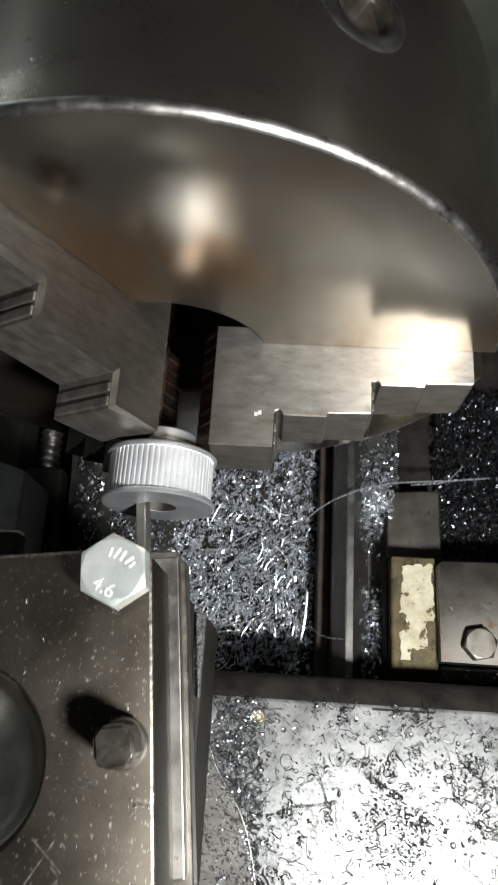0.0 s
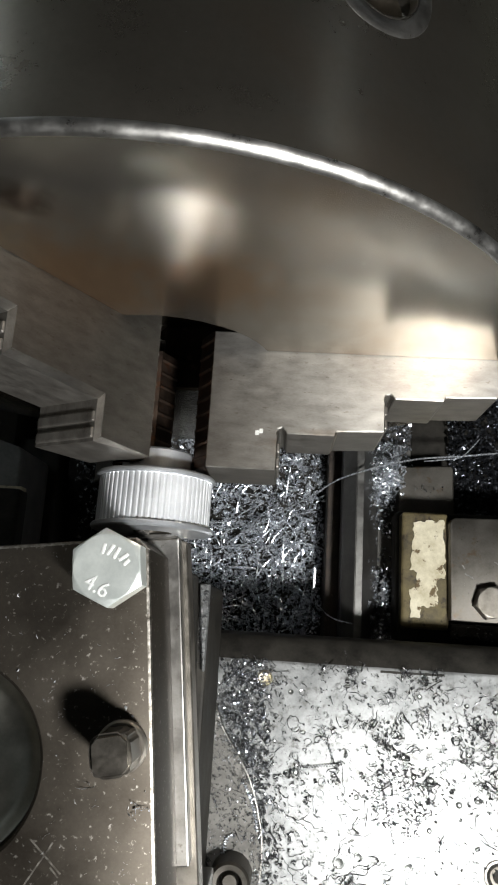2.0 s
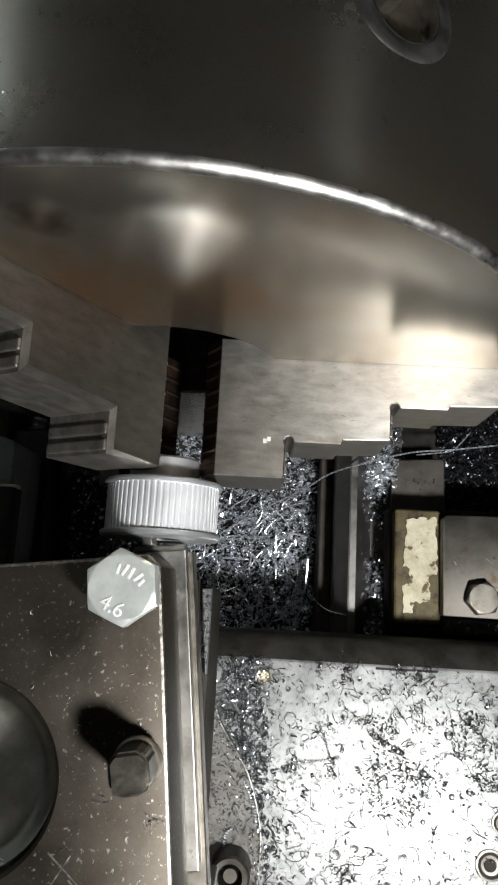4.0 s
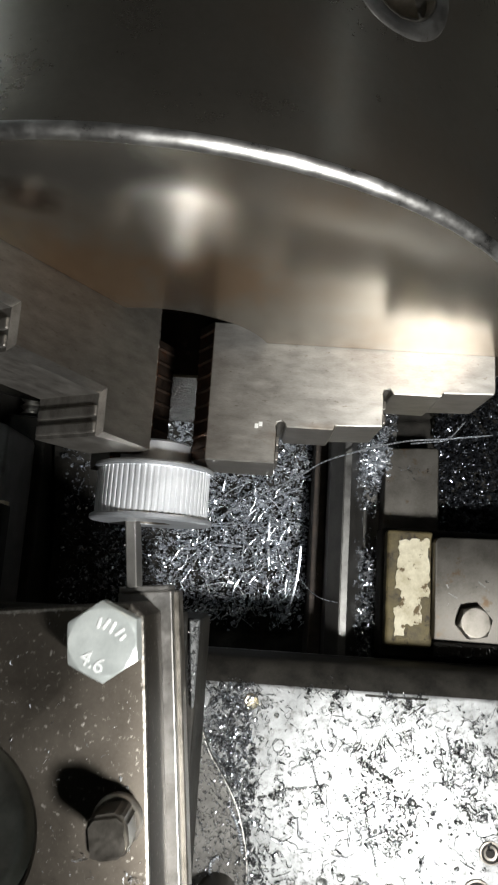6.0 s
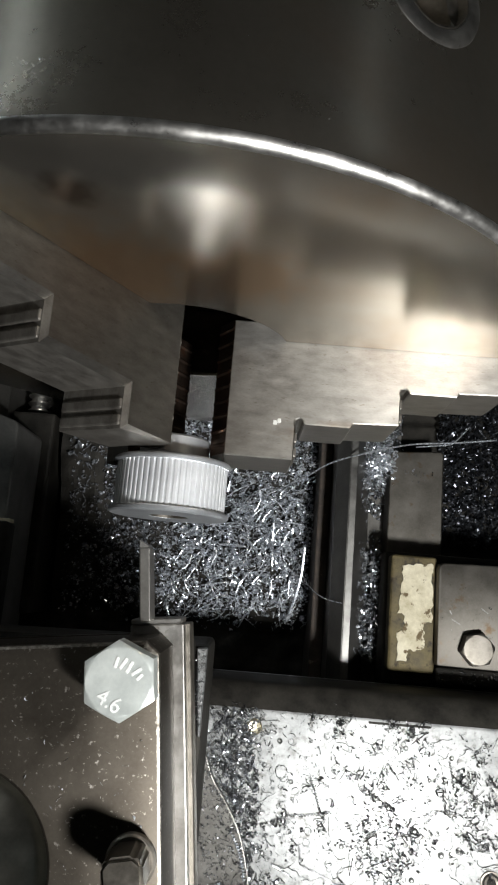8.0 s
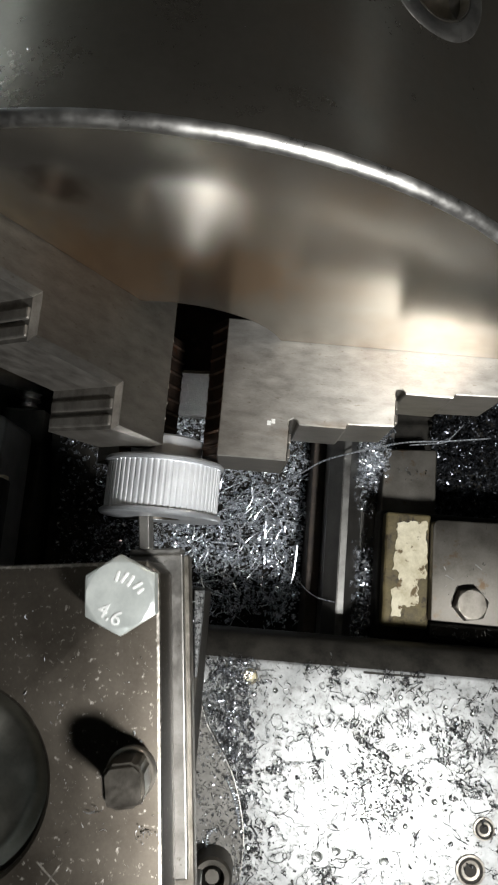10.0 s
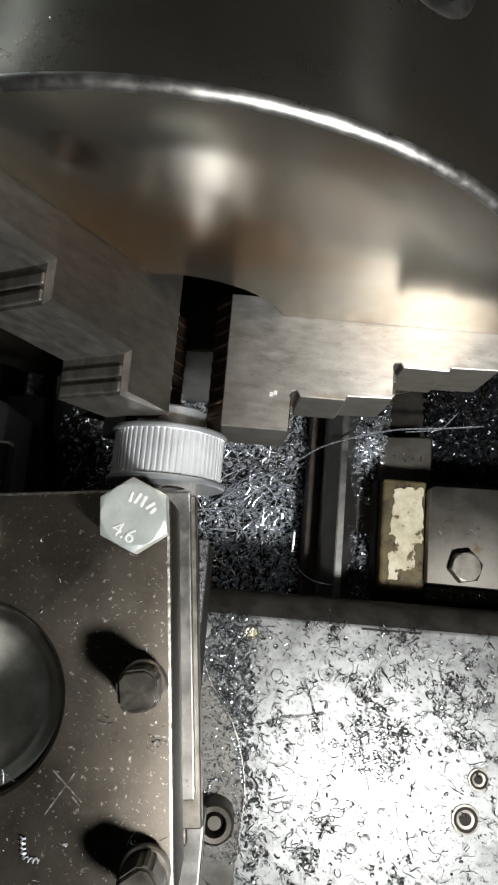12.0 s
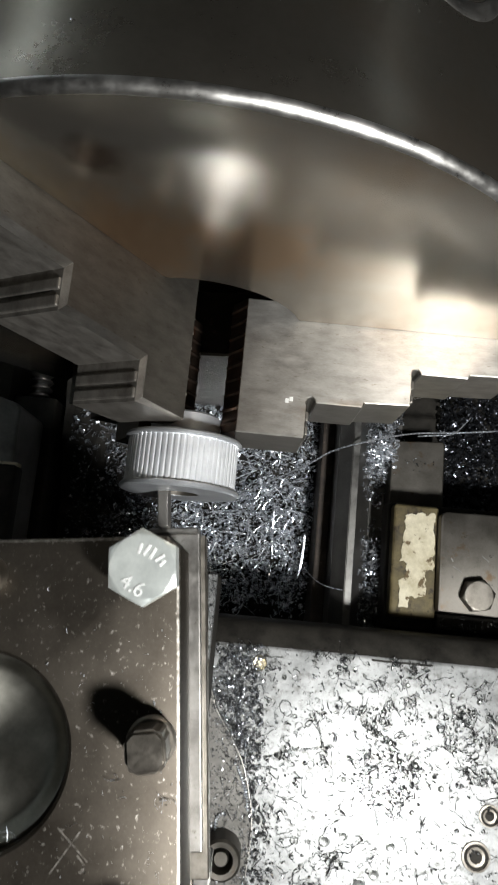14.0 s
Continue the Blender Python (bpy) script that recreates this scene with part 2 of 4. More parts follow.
def tube(points, radius, sides=5):
    bm = bmesh.new()
    rings = []
    for k, q in enumerate(points):
        q = Vector(q)
        d = (Vector(points[min(k + 1, len(points) - 1)]) - Vector(points[max(k - 1, 0)])).normalized()
        u = d.orthogonal().normalized()
        w = d.cross(u)
        r = radius * (0.5 if k in (0, len(points) - 1) else 1)
        rings.append([bm.verts.new(q + r * (math.cos(2 * math.pi * j / sides) * u + math.sin(2 * math.pi * j / sides) * w)) for j in range(sides)])
    for a, b in zip(rings, rings[1:]):
        best = min(range(sides), key=lambda s: sum((a[j].co - b[(j + s) % sides].co).length for j in range(sides)))
        for j in range(sides):
            bm.faces.new((a[j], a[(j + 1) % sides], b[(j + 1 + best) % sides], b[(j + best) % sides]))
    bm.faces.new(rings[0])
    bm.faces.new(rings[-1])
    return bm


def smooth_line(points, n=6):
    q = [Vector(p) for p in points]
    out = []
    for k in range(len(q) - 1):
        a, b, c, d = q[max(k - 1, 0)], q[k], q[k + 1], q[min(k + 2, len(q) - 1)]
        for j in range(n):
            t = j / n
            out.append(0.5 * ((2 * b) + (c - a) * t + (2 * a - 5 * b + 4 * c - d) * t * t + (3 * b - a - 3 * c + d) * t ** 3))
    return out + [q[-1]]


def moved(bm, x, y, z=0, turn=0):
    bmesh.ops.transform(bm, matrix=pose(x, y, z, 0, 0, turn), verts=bm.verts)
    return bm


def moved_by(bm, m):
    bmesh.ops.transform(bm, matrix=m, verts=bm.verts)
    return bm


def drill(ob, cutter):
    """Cuts a hole through a part, once and for all."""
    tool = new("cutter", mesh_of("cutter", cutter, CAST))
    tool.parent = ob.parent
    cut = ob.modifiers.new("cut", "BOOLEAN")
    cut.operation, cut.object, cut.solver = "DIFFERENCE", tool, "EXACT"
    bpy.context.view_layer.update()
    done = bpy.data.meshes.new_from_object(ob.evaluated_get(bpy.context.evaluated_depsgraph_get()))
    ob.modifiers.clear()
    ob.data = done
    bpy.data.objects.remove(tool)


# ---- the workshop round the lathe ----
def room():
    bm = box(-2000, 2400, -2400, 2000, -1112, -1100)
    structure("floor", bm, FLOOR, "bare grey concrete workshop floor", "floor")
    structure("ceiling", box(-2000, 2400, -2400, 2000, 1700, 1712), WALL, "plain grey workshop ceiling", "ceiling")
    structure("wall_west", box(-2012, -2000, -2400, 2000, -1100, 1700), WALL, "plain grey painted workshop wall", "wall")
    structure("wall_east", box(2400, 2412, -2400, 2000, -1100, 1700), WALL, "plain grey painted workshop wall", "wall")
    structure("wall_south", box(-2012, 2412, -2412, -2400, -1100, 1700), WALL, "plain grey painted workshop wall", "wall")
    structure("wall_north", box(-2012, 2412, 2000, 2012, -1100, 1700), WALL, "plain grey painted workshop wall", "wall")


room()


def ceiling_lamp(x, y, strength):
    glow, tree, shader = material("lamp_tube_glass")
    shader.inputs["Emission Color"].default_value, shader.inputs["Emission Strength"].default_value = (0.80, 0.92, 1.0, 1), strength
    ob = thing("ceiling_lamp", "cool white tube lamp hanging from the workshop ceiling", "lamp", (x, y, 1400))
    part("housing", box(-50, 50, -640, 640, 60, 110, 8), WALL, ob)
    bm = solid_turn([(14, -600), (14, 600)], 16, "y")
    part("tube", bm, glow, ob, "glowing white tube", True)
    for y in (-605, 605):
        part("socket", box(-16, 16, y - 8, y + 8, -18, 61, 3), WALL, ob)
    for y in (-400, 400):
        part("hanger", box(-4, 4, y - 4, y + 4, 109, 301), WALL, ob)


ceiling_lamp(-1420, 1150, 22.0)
ceiling_lamp(1640, 1320, 4.0)


def work_lamp():
    """The lamp that lights the work, on a bent arm that stands on the machine's stand."""
    ob = thing("work_lamp", "small dark work lamp on a bent arm over the lathe", "lamp", LAMP)
    aim = (Vector((40, -90, -80)) - Vector(LAMP)).to_track_quat("-Z", "Y").to_matrix().to_4x4()
    part("shade", moved_by(lathe_turn([(33, -1), (33.8, -1), (34, 4), (24, 40), (12, 56), (11, 55), (22, 39), (32.6, 4)], 48, "z"), aim), CAST, ob, "dark conical shade", True)
    bulb = aim @ Vector((0, 0, 50))
    part("arm", tube(smooth_line([bulb, bulb + Vector((40, -30, 60)), (150, -40, 20), (190, 0, -200), (190, 20, -1330)]), 6, 10), BOLT, ob, "bent metal arm", True)
    part("base", moved(solid_turn([(88, -1332), (88, -1318), (80, -1312), (14, -1306)], 48), 190, 20), CAST, ob, "round iron foot", True)


work_lamp()

# ---- lathe bed ----
PIT = -252.0


def lathe_bed():
    bed = thing("lathe_bed", "dark oily cast iron lathe bed with V-ways", "lathe bed")
    low, high = -330, 330
    # inverted V-way, with a narrow flat on its ridge
    part("way", prism([(70, -300), (70, -182), (76.0, -170), (76.3, -170), (80.2, -170), (91, -196), (91, -214), (112, -214), (112, -300)], low, high, "y"), BED, bed, "dark V-shaped way")
    part("way_ridge", box(76.3, 80.2, low, high, -171, -169.4, 0.3), BED_EDGE, bed, "worn bright ridge of the way")
    part("way_flat", box(112, 210, low, high, -300, -216, 1), CAST, bed)
    part("way", prism([(-190, -300), (-190, -200), (-176, -182), (-150, -182), (-130, -204), (-130, -300)], low, high, "y"), BED, bed, "dark V-shaped way")
    part("way_shoulder", box(91, 102, low, high, -300, -205, 1), BED, bed, "dull shoulder beside the way")
    part("wear_strip", prism([(101.6, 8.0), (103, 9.6), (131, 11.4), (132.4, 10), (132.4, low), (98.5, low), (101.2, -38)], -212, -190.2, "z", 0.8, 2), PLATE, bed, "grey iron strip under the wiper")
    part("wear_strip", prism([(-150, low), (-107.4, low), (-108.4, 2.5), (-110, 5.2), (-114, 6.5), (-124, 9.4), (-150, 10)], -214, -165.0, "z", 1.2, 2), STRIP, bed, "grey iron strip under the wiper")
    part("web", box(-130, 70, low, high, -300, PIT, 0), CAST, bed, "bed floor under the chips")
    part("rib", box(62.5, 70, low, high, -300, -206, 1), RUST, bed, "rusty inner wall of the bed")
    part("plinth", box(-230, 230, low, 480, -1100, -300, 12, 3), GREEN, bed, "green painted machine stand", True)
    for y in (26, 300):
        part("cross_rib", box(-104, 62.5, y, y + 16, PIT, -229, 3), RUST, bed)
    return bed


lathe_bed()


def lead_screw():
    ob = thing("lead_screw", "dark oily lead screw with a coarse thread beside the chips", "lead screw")
    profile = [(4.6, 10)]
    for k in range(28):
        y = 12 + 5.0 * k
        profile += [(4.9, y), (6.6, y + 0.9), (7.4, y + 1.9), (6.6, y + 2.9), (4.9, y + 3.9)]
    rod = solid_turn(profile + [(4.6, 155)], 20, "y")
    # pale steel stands in for the glints on the thread
    part("thread", moved(rod, -117.6, 0, -224), CHUCK_EDGE, ob, "coarse thread in pale steel that carries its glints", True)
    part("bracket", box(-130, -102, -100, 21, PIT, -210, 2), CAST, ob)
    part("bracket", box(-130, -106, 118, 132, PIT, -212, 2), CAST, ob)


lead_screw()


def headstock():
    head = thing("headstock", "green painted lathe headstock behind the chuck", "headstock")
    part("housing", box(-200, 340, 220, 480, -215, 30, 14, 4), GREEN, head, "green painted casting", True)
    part("spindle_nose", lathe_turn([(20, 88), (70, 88), (70, 222), (20, 222)], 64), BED, head, "dark steel spindle flange", True)
    return head


headstock()


# ---- chuck ----
R_CHUCK, R_BORE, SLOT = 110.0, 32.5, 9.85
JAW_TURN = math.degrees(-0.0135)


def sector(a0, a1, steps=72):
    """A third of the chuck's front, between two jaw slots."""
    bm = bmesh.new()
    profile = [(R_BORE, 24), (R_BORE, 0.8), (R_BORE + 0.8, 0), (50, 0), (70, 0), (90, 0), (R_CHUCK - 2.2, 0), (R_CHUCK - 1.2, 0.3), (R_CHUCK - 0.35, 1.15), (R_CHUCK, 2.2), (R_CHUCK, 12), (R_CHUCK, 24)]
    rings = []
    for k in range(steps + 1):
        ring = []
        for r, y in profile:
            d = math.asin(SLOT / r)
            a = a0 + d + (a1 - a0 - 2 * d) * k / steps
            ring.append(bm.verts.new((r * math.cos(a), y, r * math.sin(a))))
        rings.append(ring)
    n = len(profile)
    for a, b in zip(rings, rings[1:]):
        for j in range(n):
            f = bm.faces.new((a[j], a[(j + 1) % n], b[(j + 1) % n], b[j]))
            # index 3 makes the bore's wall darker than the face
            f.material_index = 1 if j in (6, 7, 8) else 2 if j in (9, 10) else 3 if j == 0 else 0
    bm.faces.new(rings[0])
    bm.faces.new(rings[-1])
    return bm


def jaw_outline():
    """The step profile of a jaw: distance from the axis, and place along y."""
    def relief(x, y, r=1.5):
        return [(x + r * math.cos(a), y + r * math.sin(a)) for a in np.radians([250, 300, 350, 40, 90, 130])]
    return [(15.5, 6), (15.5, -36.6), (36.3, -36.6), (36.4, -26.6), (36.0, -25.6), (36.3, -24.2), (37.6, -23.7), (38.6, -24.6), (38.8, -25.5), (53.2, -25.5), (53.6, -24.2), (67.6, -23.6),
            (67.7, -14.6), (67.4, -13.6), (67.8, -12.3), (69.2, -12.0), (70.1, -12.9), (70.3, -13.4), (85.0, -13.4), (85.4, -12.3), (100.5, -11.8), (101, -11.2), (101, 18), (30, 18), (30, 6)]


def chamfered_jaw():
    """The jaw whose step edges were ground off at an angle: its outline is smaller on the ground side."""
    full = [(15.5, -36.6), (36.3, -36.6), (36.3, -25.2), (67.6, -23.7), (67.6, -13.2), (101, -11.8), (101, 18), (15.5, 18)]
    small = [(15.5, -36.2), (35.0, -35.2), (35.0, -23.4), (66.2, -21.8), (66.2, -11.4), (99.8, -10.0), (99.0, 18), (15.5, 18)]
    bm = bmesh.new()
    rings = [[bm.verts.new((x, y, z)) for x, y in outline] for outline, z in ((small, -9.6), (full, -8.2), (full, 13.5))]
    for a, b in zip(rings, rings[1:]):
        for i in range(len(full)):
            j = (i + 1) % len(full)
            bm.faces.new((a[i], a[j], b[j], b[i]))
    bm.faces.new(rings[0])
    bm.faces.new(rings[-1])
    bmesh.ops.recalc_face_normals(bm, faces=bm.faces)
    return bm


def chuck():
    ob = thing("lathe_chuck", "brown oily three-jaw lathe chuck of bare steel", "lathe chuck")
    for k in range(3):
        a0 = radians(JAW_TURN + 120 * k)
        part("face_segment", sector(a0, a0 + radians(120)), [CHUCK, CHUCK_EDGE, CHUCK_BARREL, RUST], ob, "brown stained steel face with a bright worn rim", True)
    a = radians(60.0)
    out = Matrix.Translation((R_CHUCK * math.cos(a), 46.4, R_CHUCK * math.sin(a))) @ Matrix.Rotation(math.pi / 2 - a, 4, "Y")
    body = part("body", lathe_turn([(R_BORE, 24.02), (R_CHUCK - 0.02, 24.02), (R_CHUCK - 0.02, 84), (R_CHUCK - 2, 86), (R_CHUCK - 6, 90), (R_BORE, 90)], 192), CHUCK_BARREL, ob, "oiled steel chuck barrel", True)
    for k in range(3):
        turn = JAW_TURN + 120 * k
        m = Matrix.Rotation(radians(-turn), 4, "Y")
        bm = bmesh.new()
        if k == 1:
            merge(bm, chamfered_jaw())
        else:
            # the jaw over the front way is broader towards its underside
            merge(bm, prism(jaw_outline(), -15.5 if k == 0 else -9.6, 9.6, "z", 0.35, 1))
        # front, end and chamfer faces take the darker jaw steel
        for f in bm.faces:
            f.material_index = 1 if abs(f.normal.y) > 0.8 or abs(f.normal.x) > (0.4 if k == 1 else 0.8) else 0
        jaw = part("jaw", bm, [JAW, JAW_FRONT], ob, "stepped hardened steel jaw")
        jaw.matrix_basis = m
        # wedge-shaped nose with gripping teeth
        nose = prism([(15.6, 9.55), (11.0, 2.1), (11.0, -2.1), (15.6, -9.55)], -36.2, 6, "y")
        part("nose", nose, JAW_TIP, jaw, "rusty wedge-shaped nose")
        teeth = bmesh.new()
        for side in (1, -1):
            for j in range(9):
                y = -33.5 + j * 4.6
                tooth = bmesh.new()
                a, b = Vector((15.7, 9.6 * side)), Vector((11.0, 2.2 * side))
                nrm = Vector((-(a - b).y, (a - b).x)).normalized()
                if nrm.x > 0:
                    nrm = -nrm
                q = [(y - 0.7, 0), (y, 0.4), (y + 0.9, 0)]
                rows = [[tooth.verts.new((e.x + nrm.x * h, yy, e.y + nrm.y * h)) for yy, h in q] for e in (a, b)]
                tooth.faces.new(rows[0])
                tooth.faces.new(rows[1])
                for i in range(3):
                    tooth.faces.new((rows[0][i], rows[0][(i + 1) % 3], rows[1][(i + 1) % 3], rows[1][i]))
                merge(teeth, tooth)
        part("teeth", teeth, JAW_FRONT if k == 1 else JAW_TIP, jaw, "worn bright gripping teeth" if k == 1 else "rusty gripping teeth")
        if k == 0:
            for x, y in ((30.2, -25.6), (31.4, -25.0)):
                part("stamp", box(x - 0.55, x + 0.55, y - 0.7, y + 0.7, 9.55, 9.68, 0.05, 1), STAMP, jaw, "bright worn stamp")
        # ridges across the step ends and the scroll thread behind
        for x, y in ((36.2, -34.2), (36.2, -29.8), (67.5, -21.2), (67.5, -17.0)):
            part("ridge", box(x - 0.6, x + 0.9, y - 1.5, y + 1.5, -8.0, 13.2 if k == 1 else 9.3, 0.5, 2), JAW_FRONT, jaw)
    # square key socket in a round collar, sunk into the barrel
    drill(body, moved_by(solid_turn([(8.7, -16), (8.7, 6)], 40), out))
    collar = lathe_turn([(8.6, -1.5), (8.9, 0.35), (9.6, 0.55), (11.8, 0.3), (12.5, -0.1), (13.1, -1.6)], 48, "z")
    bmesh.ops.transform(collar, matrix=out, verts=collar.verts)
    socket = part("key_socket", collar, TOOL, ob, "round collar of the chuck key socket", True)
    wall = moved_by(lathe_turn([(8.72, 0.4), (8.72, -15.5), (8.3, -15.5), (8.3, -1.2), (8.45, 0.4)], 40, "z"), out)
    part("socket_wall", wall, BOLT, socket, "worn wall of the socket", True)
    hole = bmesh.new()
    rings = []
    for r, z, n in ((8.3, -2.0, 40), (5.5, -2.6, 4), (3.2, -13.4, 4)):
        ring = []
        for k in range(40):
            t = 2 * math.pi * k / 40
            q = r if n == 40 else r / max(abs(math.cos(t)), abs(math.sin(t)))
            ring.append(hole.verts.new((min(q, 8.25) * math.cos(t), min(q, 8.25) * math.sin(t), z)))
        rings.append(ring)
    for p0, p1 in zip(rings, rings[1:]):
        for k in range(40):
            hole.faces.new((p0[k], p0[(k + 1) % 40], p1[(k + 1) % 40], p1[k]))
    hole.faces.new(rings[-1])
    part("square_hole", moved_by(hole, out @ Matrix.Rotation(radians(18), 4, "Z")), BOLT, socket, "square hole with bevelled mouth")
    return ob


chuck()


# ---- the work: a toothed belt pulley ----
def pulley():
    ob = thing("toothed_pulley", "bright aluminium toothed belt pulley held by its hub in the chuck", "pulley")
    teeth, r0, r1 = 60, 16.62, 17.0
    outline = []
    for k in range(teeth):
        for f, r in ((0.0, r1 - 0.08), (0.12, r1), (0.48, r1), (0.6, r1 - 0.08), (0.68, r0), (0.92, r0)):
            a = 2 * math.pi * (k + f) / teeth
            outline.append((r * math.cos(a), r * math.sin(a)))
    rim = bmesh.new()
    n = len(outline)
    rings = [[rim.verts.new((x * s, y, z * s)) for x, z in outline] for y, s in ((-53.8, 1), (-40.2, 1))]
    for k in range(n):
        rim.faces.new((rings[0][k], rings[0][(k + 1) % n], rings[1][(k + 1) % n], rings[1][k]))
    part("toothed_rim", rim, ALUMINIUM, ob, "bright rim with fine teeth")
    for name, y0, y1, r in (("front_flange", -55.6, -53.8, 18.3), ("back_flange", -40.2, -38.6, 18.0)):
        part(name, lathe_turn([(6, y0), (r - 0.5, y0), (r, y0 + 0.5), (r, y1 - 0.5), (r - 0.5, y1), (6, y1)], 96), ALU_FLANGE, ob, "thin turned flange", True)
    part("hub", lathe_turn([(6, -38.6), (10.6, -38.6), (10.8, -38.2), (10.8, -36.5), (10.8, -32), (10.2, -31.4), (6, -31.4)], 64), ALU_FLANGE, ob, "turned hub", True)
    part("bore", lathe_turn([(5.9, -55.4), (6.4, -55.4), (6.4, -31.6), (5.9, -31.6)], 40), BOLT, ob, "dark through bore", True)
    return ob


pulley()


# ---- carriage: saddle, wipers, plates ----
SADDLE_Z = -121.0
carried = []


def hex_head(radius, low, high, turn=0.0):
    """A hexagon head whose corners are turned off to a round top."""
    bm = bmesh.new()
    steps, flat = 60, radius * 0.866
    rings = [[], [], [], []]
    for k in range(steps):
        a = 2 * math.pi * k / steps
        r = flat / math.cos((a % (math.pi / 3)) - math.pi / 6)
        drop = (r - flat * 0.97) * 0.55
        t = a + radians(turn)
        for ring, (q, z) in zip(rings, ((r, low), (r, high - drop - 0.15), (flat * 0.97, high - 0.02), (flat * 0.9, high))):
            ring.append(bm.verts.new((q * math.cos(t), q * math.sin(t), z)))
    for p0, p1 in zip(rings, rings[1:]):
        for k in range(steps):
            bm.faces.new((p0[k], p0[(k + 1) % steps], p1[(k + 1) % steps], p1[k]))
    bm.faces.new(rings[0])
    bm.faces.new(rings[-1])
    return bm


def carriage():
    ob = thing("lathe_carriage", "lathe carriage with a wet bright saddle top", "carriage")
    top = SADDLE_Z
    profile = [(-330, -215), (-330, top), (-112.5, top), (-110.2, top - 0.4), (-107.5, top - 1.8), (-105.6, top - 3.6), (-103.5, top - 4.4), (-101.4, top - 6.5), (-100.2, top - 10), (-100, -150), (-100, -160)]
    profile += [(-100, -164), (-260, -164), (-260, -215)]
    part("saddle", prism(profile, -190, 240, "x"), SADDLE, ob, "oily ground steel saddle top", True)
    # this dark strip also carries the shade on the rounded front edge
    part("front_lip", prism([(-111.0, top + 0.05), (-107.5, top - 1.5), (-103.6, top - 4.2), (-101.2, top - 6.5), (-99.7, top - 10), (-99.7, -158), (-103, -158), (-104, top - 8), (-108, top - 5)], -190, 240, "x"), CAST, ob, "grimy rounded front edge of the saddle, darkened for its shade", True)
    # oil groove along the front edge
    part("oil_groove", box(84, 112, -113.2, -112.2, top - 0.2, top + 0.25, 0.1), CAST, ob, "dark oil groove")
    # way wiper
    part("wiper_block", box(97.5, 240, -100.5, -32.5, -189.6, -171.5, 2.5, 3), CAST, ob, "grimy wiper housing", True)
    felt = box(99.0, 123.2, -93.5, -34.5, -172, -161.5, 2.0, 3)
    bmesh.ops.subdivide_edges(felt, edges=felt.edges[:], cuts=5, use_grid_fill=True)
    for v in felt.verts:
        if v.co.z > -164:
            v.co.z += 0.4 * noise.noise(v.co * 0.12) + 0.25 * noise.noise(v.co * 0.5)
            v.co.x += 0.5 * noise.noise(v.co * 0.2 + Vector((9, 0, 0)))
    felt_wiper = part("felt_wiper", felt, FELT_OILY, ob, "oil-soaked brown felt wiper", True)
    # paler top layer, torn along its edges
    corners = [(105.5, -40), (120.6, -38), (120.8, -68), (116.8, -69), (117.4, -82), (109, -82.5), (108.6, -88), (103.6, -88), (103.0, -74), (106.5, -73), (106.8, -66), (103.4, -64)]
    torn = []
    for (x0, y0), (x1, y1) in zip(corners, corners[1:] + corners[:1]):
        steps = max(2, int(math.hypot(x1 - x0, y1 - y0) / 0.9))
        for k in range(steps):
            q = Vector((x0 + (x1 - x0) * k / steps, y0 + (y1 - y0) * k / steps, 0))
            torn.append((q.x + 1.3 * noise.noise(q * 0.45), q.y + 1.3 * noise.noise(q * 0.45 + Vector((7, 3, 0)))))
    part("felt_layer", prism(torn, -162, -160.9, "z"), FELT, felt_wiper, "torn cream top layer of the felt")
    part("wiper_plate", prism([(122.3, -88.6), (122.3, -40.5), (123.3, -38.3), (125.5, -37.4), (240, -35), (240, -90)], -168, -154.8, "z", 0.8, 2), PLATE, ob, "scratched steel wiper plate", True)
    part("hex_bolt", moved(hex_head(8.6, -154.9, -148.0, 12), 141.2, -79), BOLT, ob, "dull steel hex bolt", True)
    for x, y, length, turn in ((131.6, -66.5, 5.2, -28), (128.8, -62, 2.2, -60), (146, -60, 4.5, -35)):
        part("scratch", moved(box(-length / 2, length / 2, -0.28, 0.28, -154.9, -154.68), x, y, 0, turn), BED_EDGE, ob, "short bright scratch in the plate")
    part("plate_gasket", box(124, 240, -97.5, -90.0, -171, -163.5, 1.5, 2), CAST, ob)
    # wiper at the other way
    other = part("wiper_block", box(-170, -101.5, -100.5, -34, -164.6, -152, 2.0, 3), CAST, ob, "grimy wiper housing", True)
    part("gasket", box(-150, -102, -34.6, -32.4, -162, -155, 0.5), FELT, other)
    # screws let into the saddle
    for x, y, r in ((133.9, -190.7, 6.4), (139.5, -173.8, 4.8)):
        ring = lathe_turn([(r * 0.42, top - 0.4), (r * 0.43, top + 0.5), (r * 0.62, top + 0.6), (r * 0.66, top + 0.1), (r * 0.8, top + 0.1), (r * 0.84, top + 0.8), (r * 0.98, top + 0.75), (r * 1.03, top - 0.5)], 40, "z")
        screw = part("screw", moved(ring, x, y), BOLT, ob, "flush ringed screw in the saddle", True)
        # flat dark disc marks the hollow of the screw
        part("recess", moved(solid_turn([(r * 0.45, top - 0.4), (r * 0.44, top + 0.12)], 32), x, y), CAST, screw, "flat dark disc at the screw's centre")
        part("groove", moved(lathe_turn([(r * 0.64, top - 0.3), (r * 0.64, top + 0.18), (r * 0.82, top + 0.18), (r * 0.82, top - 0.3)], 40, "z"), x, y), CAST, screw, "dirty ring groove")
    part("oiler", moved(solid_turn([(0.2, top + 0.7), (1.2, top + 0.7), (1.5, top + 0.25), (2.5, top + 0.35), (3.0, top + 0.8), (3.5, top + 0.5), (3.6, top - 0.4)], 32), 33, -118.6), BRASS, ob, "small brass oiler", True)
    return ob


carried.append(carriage())


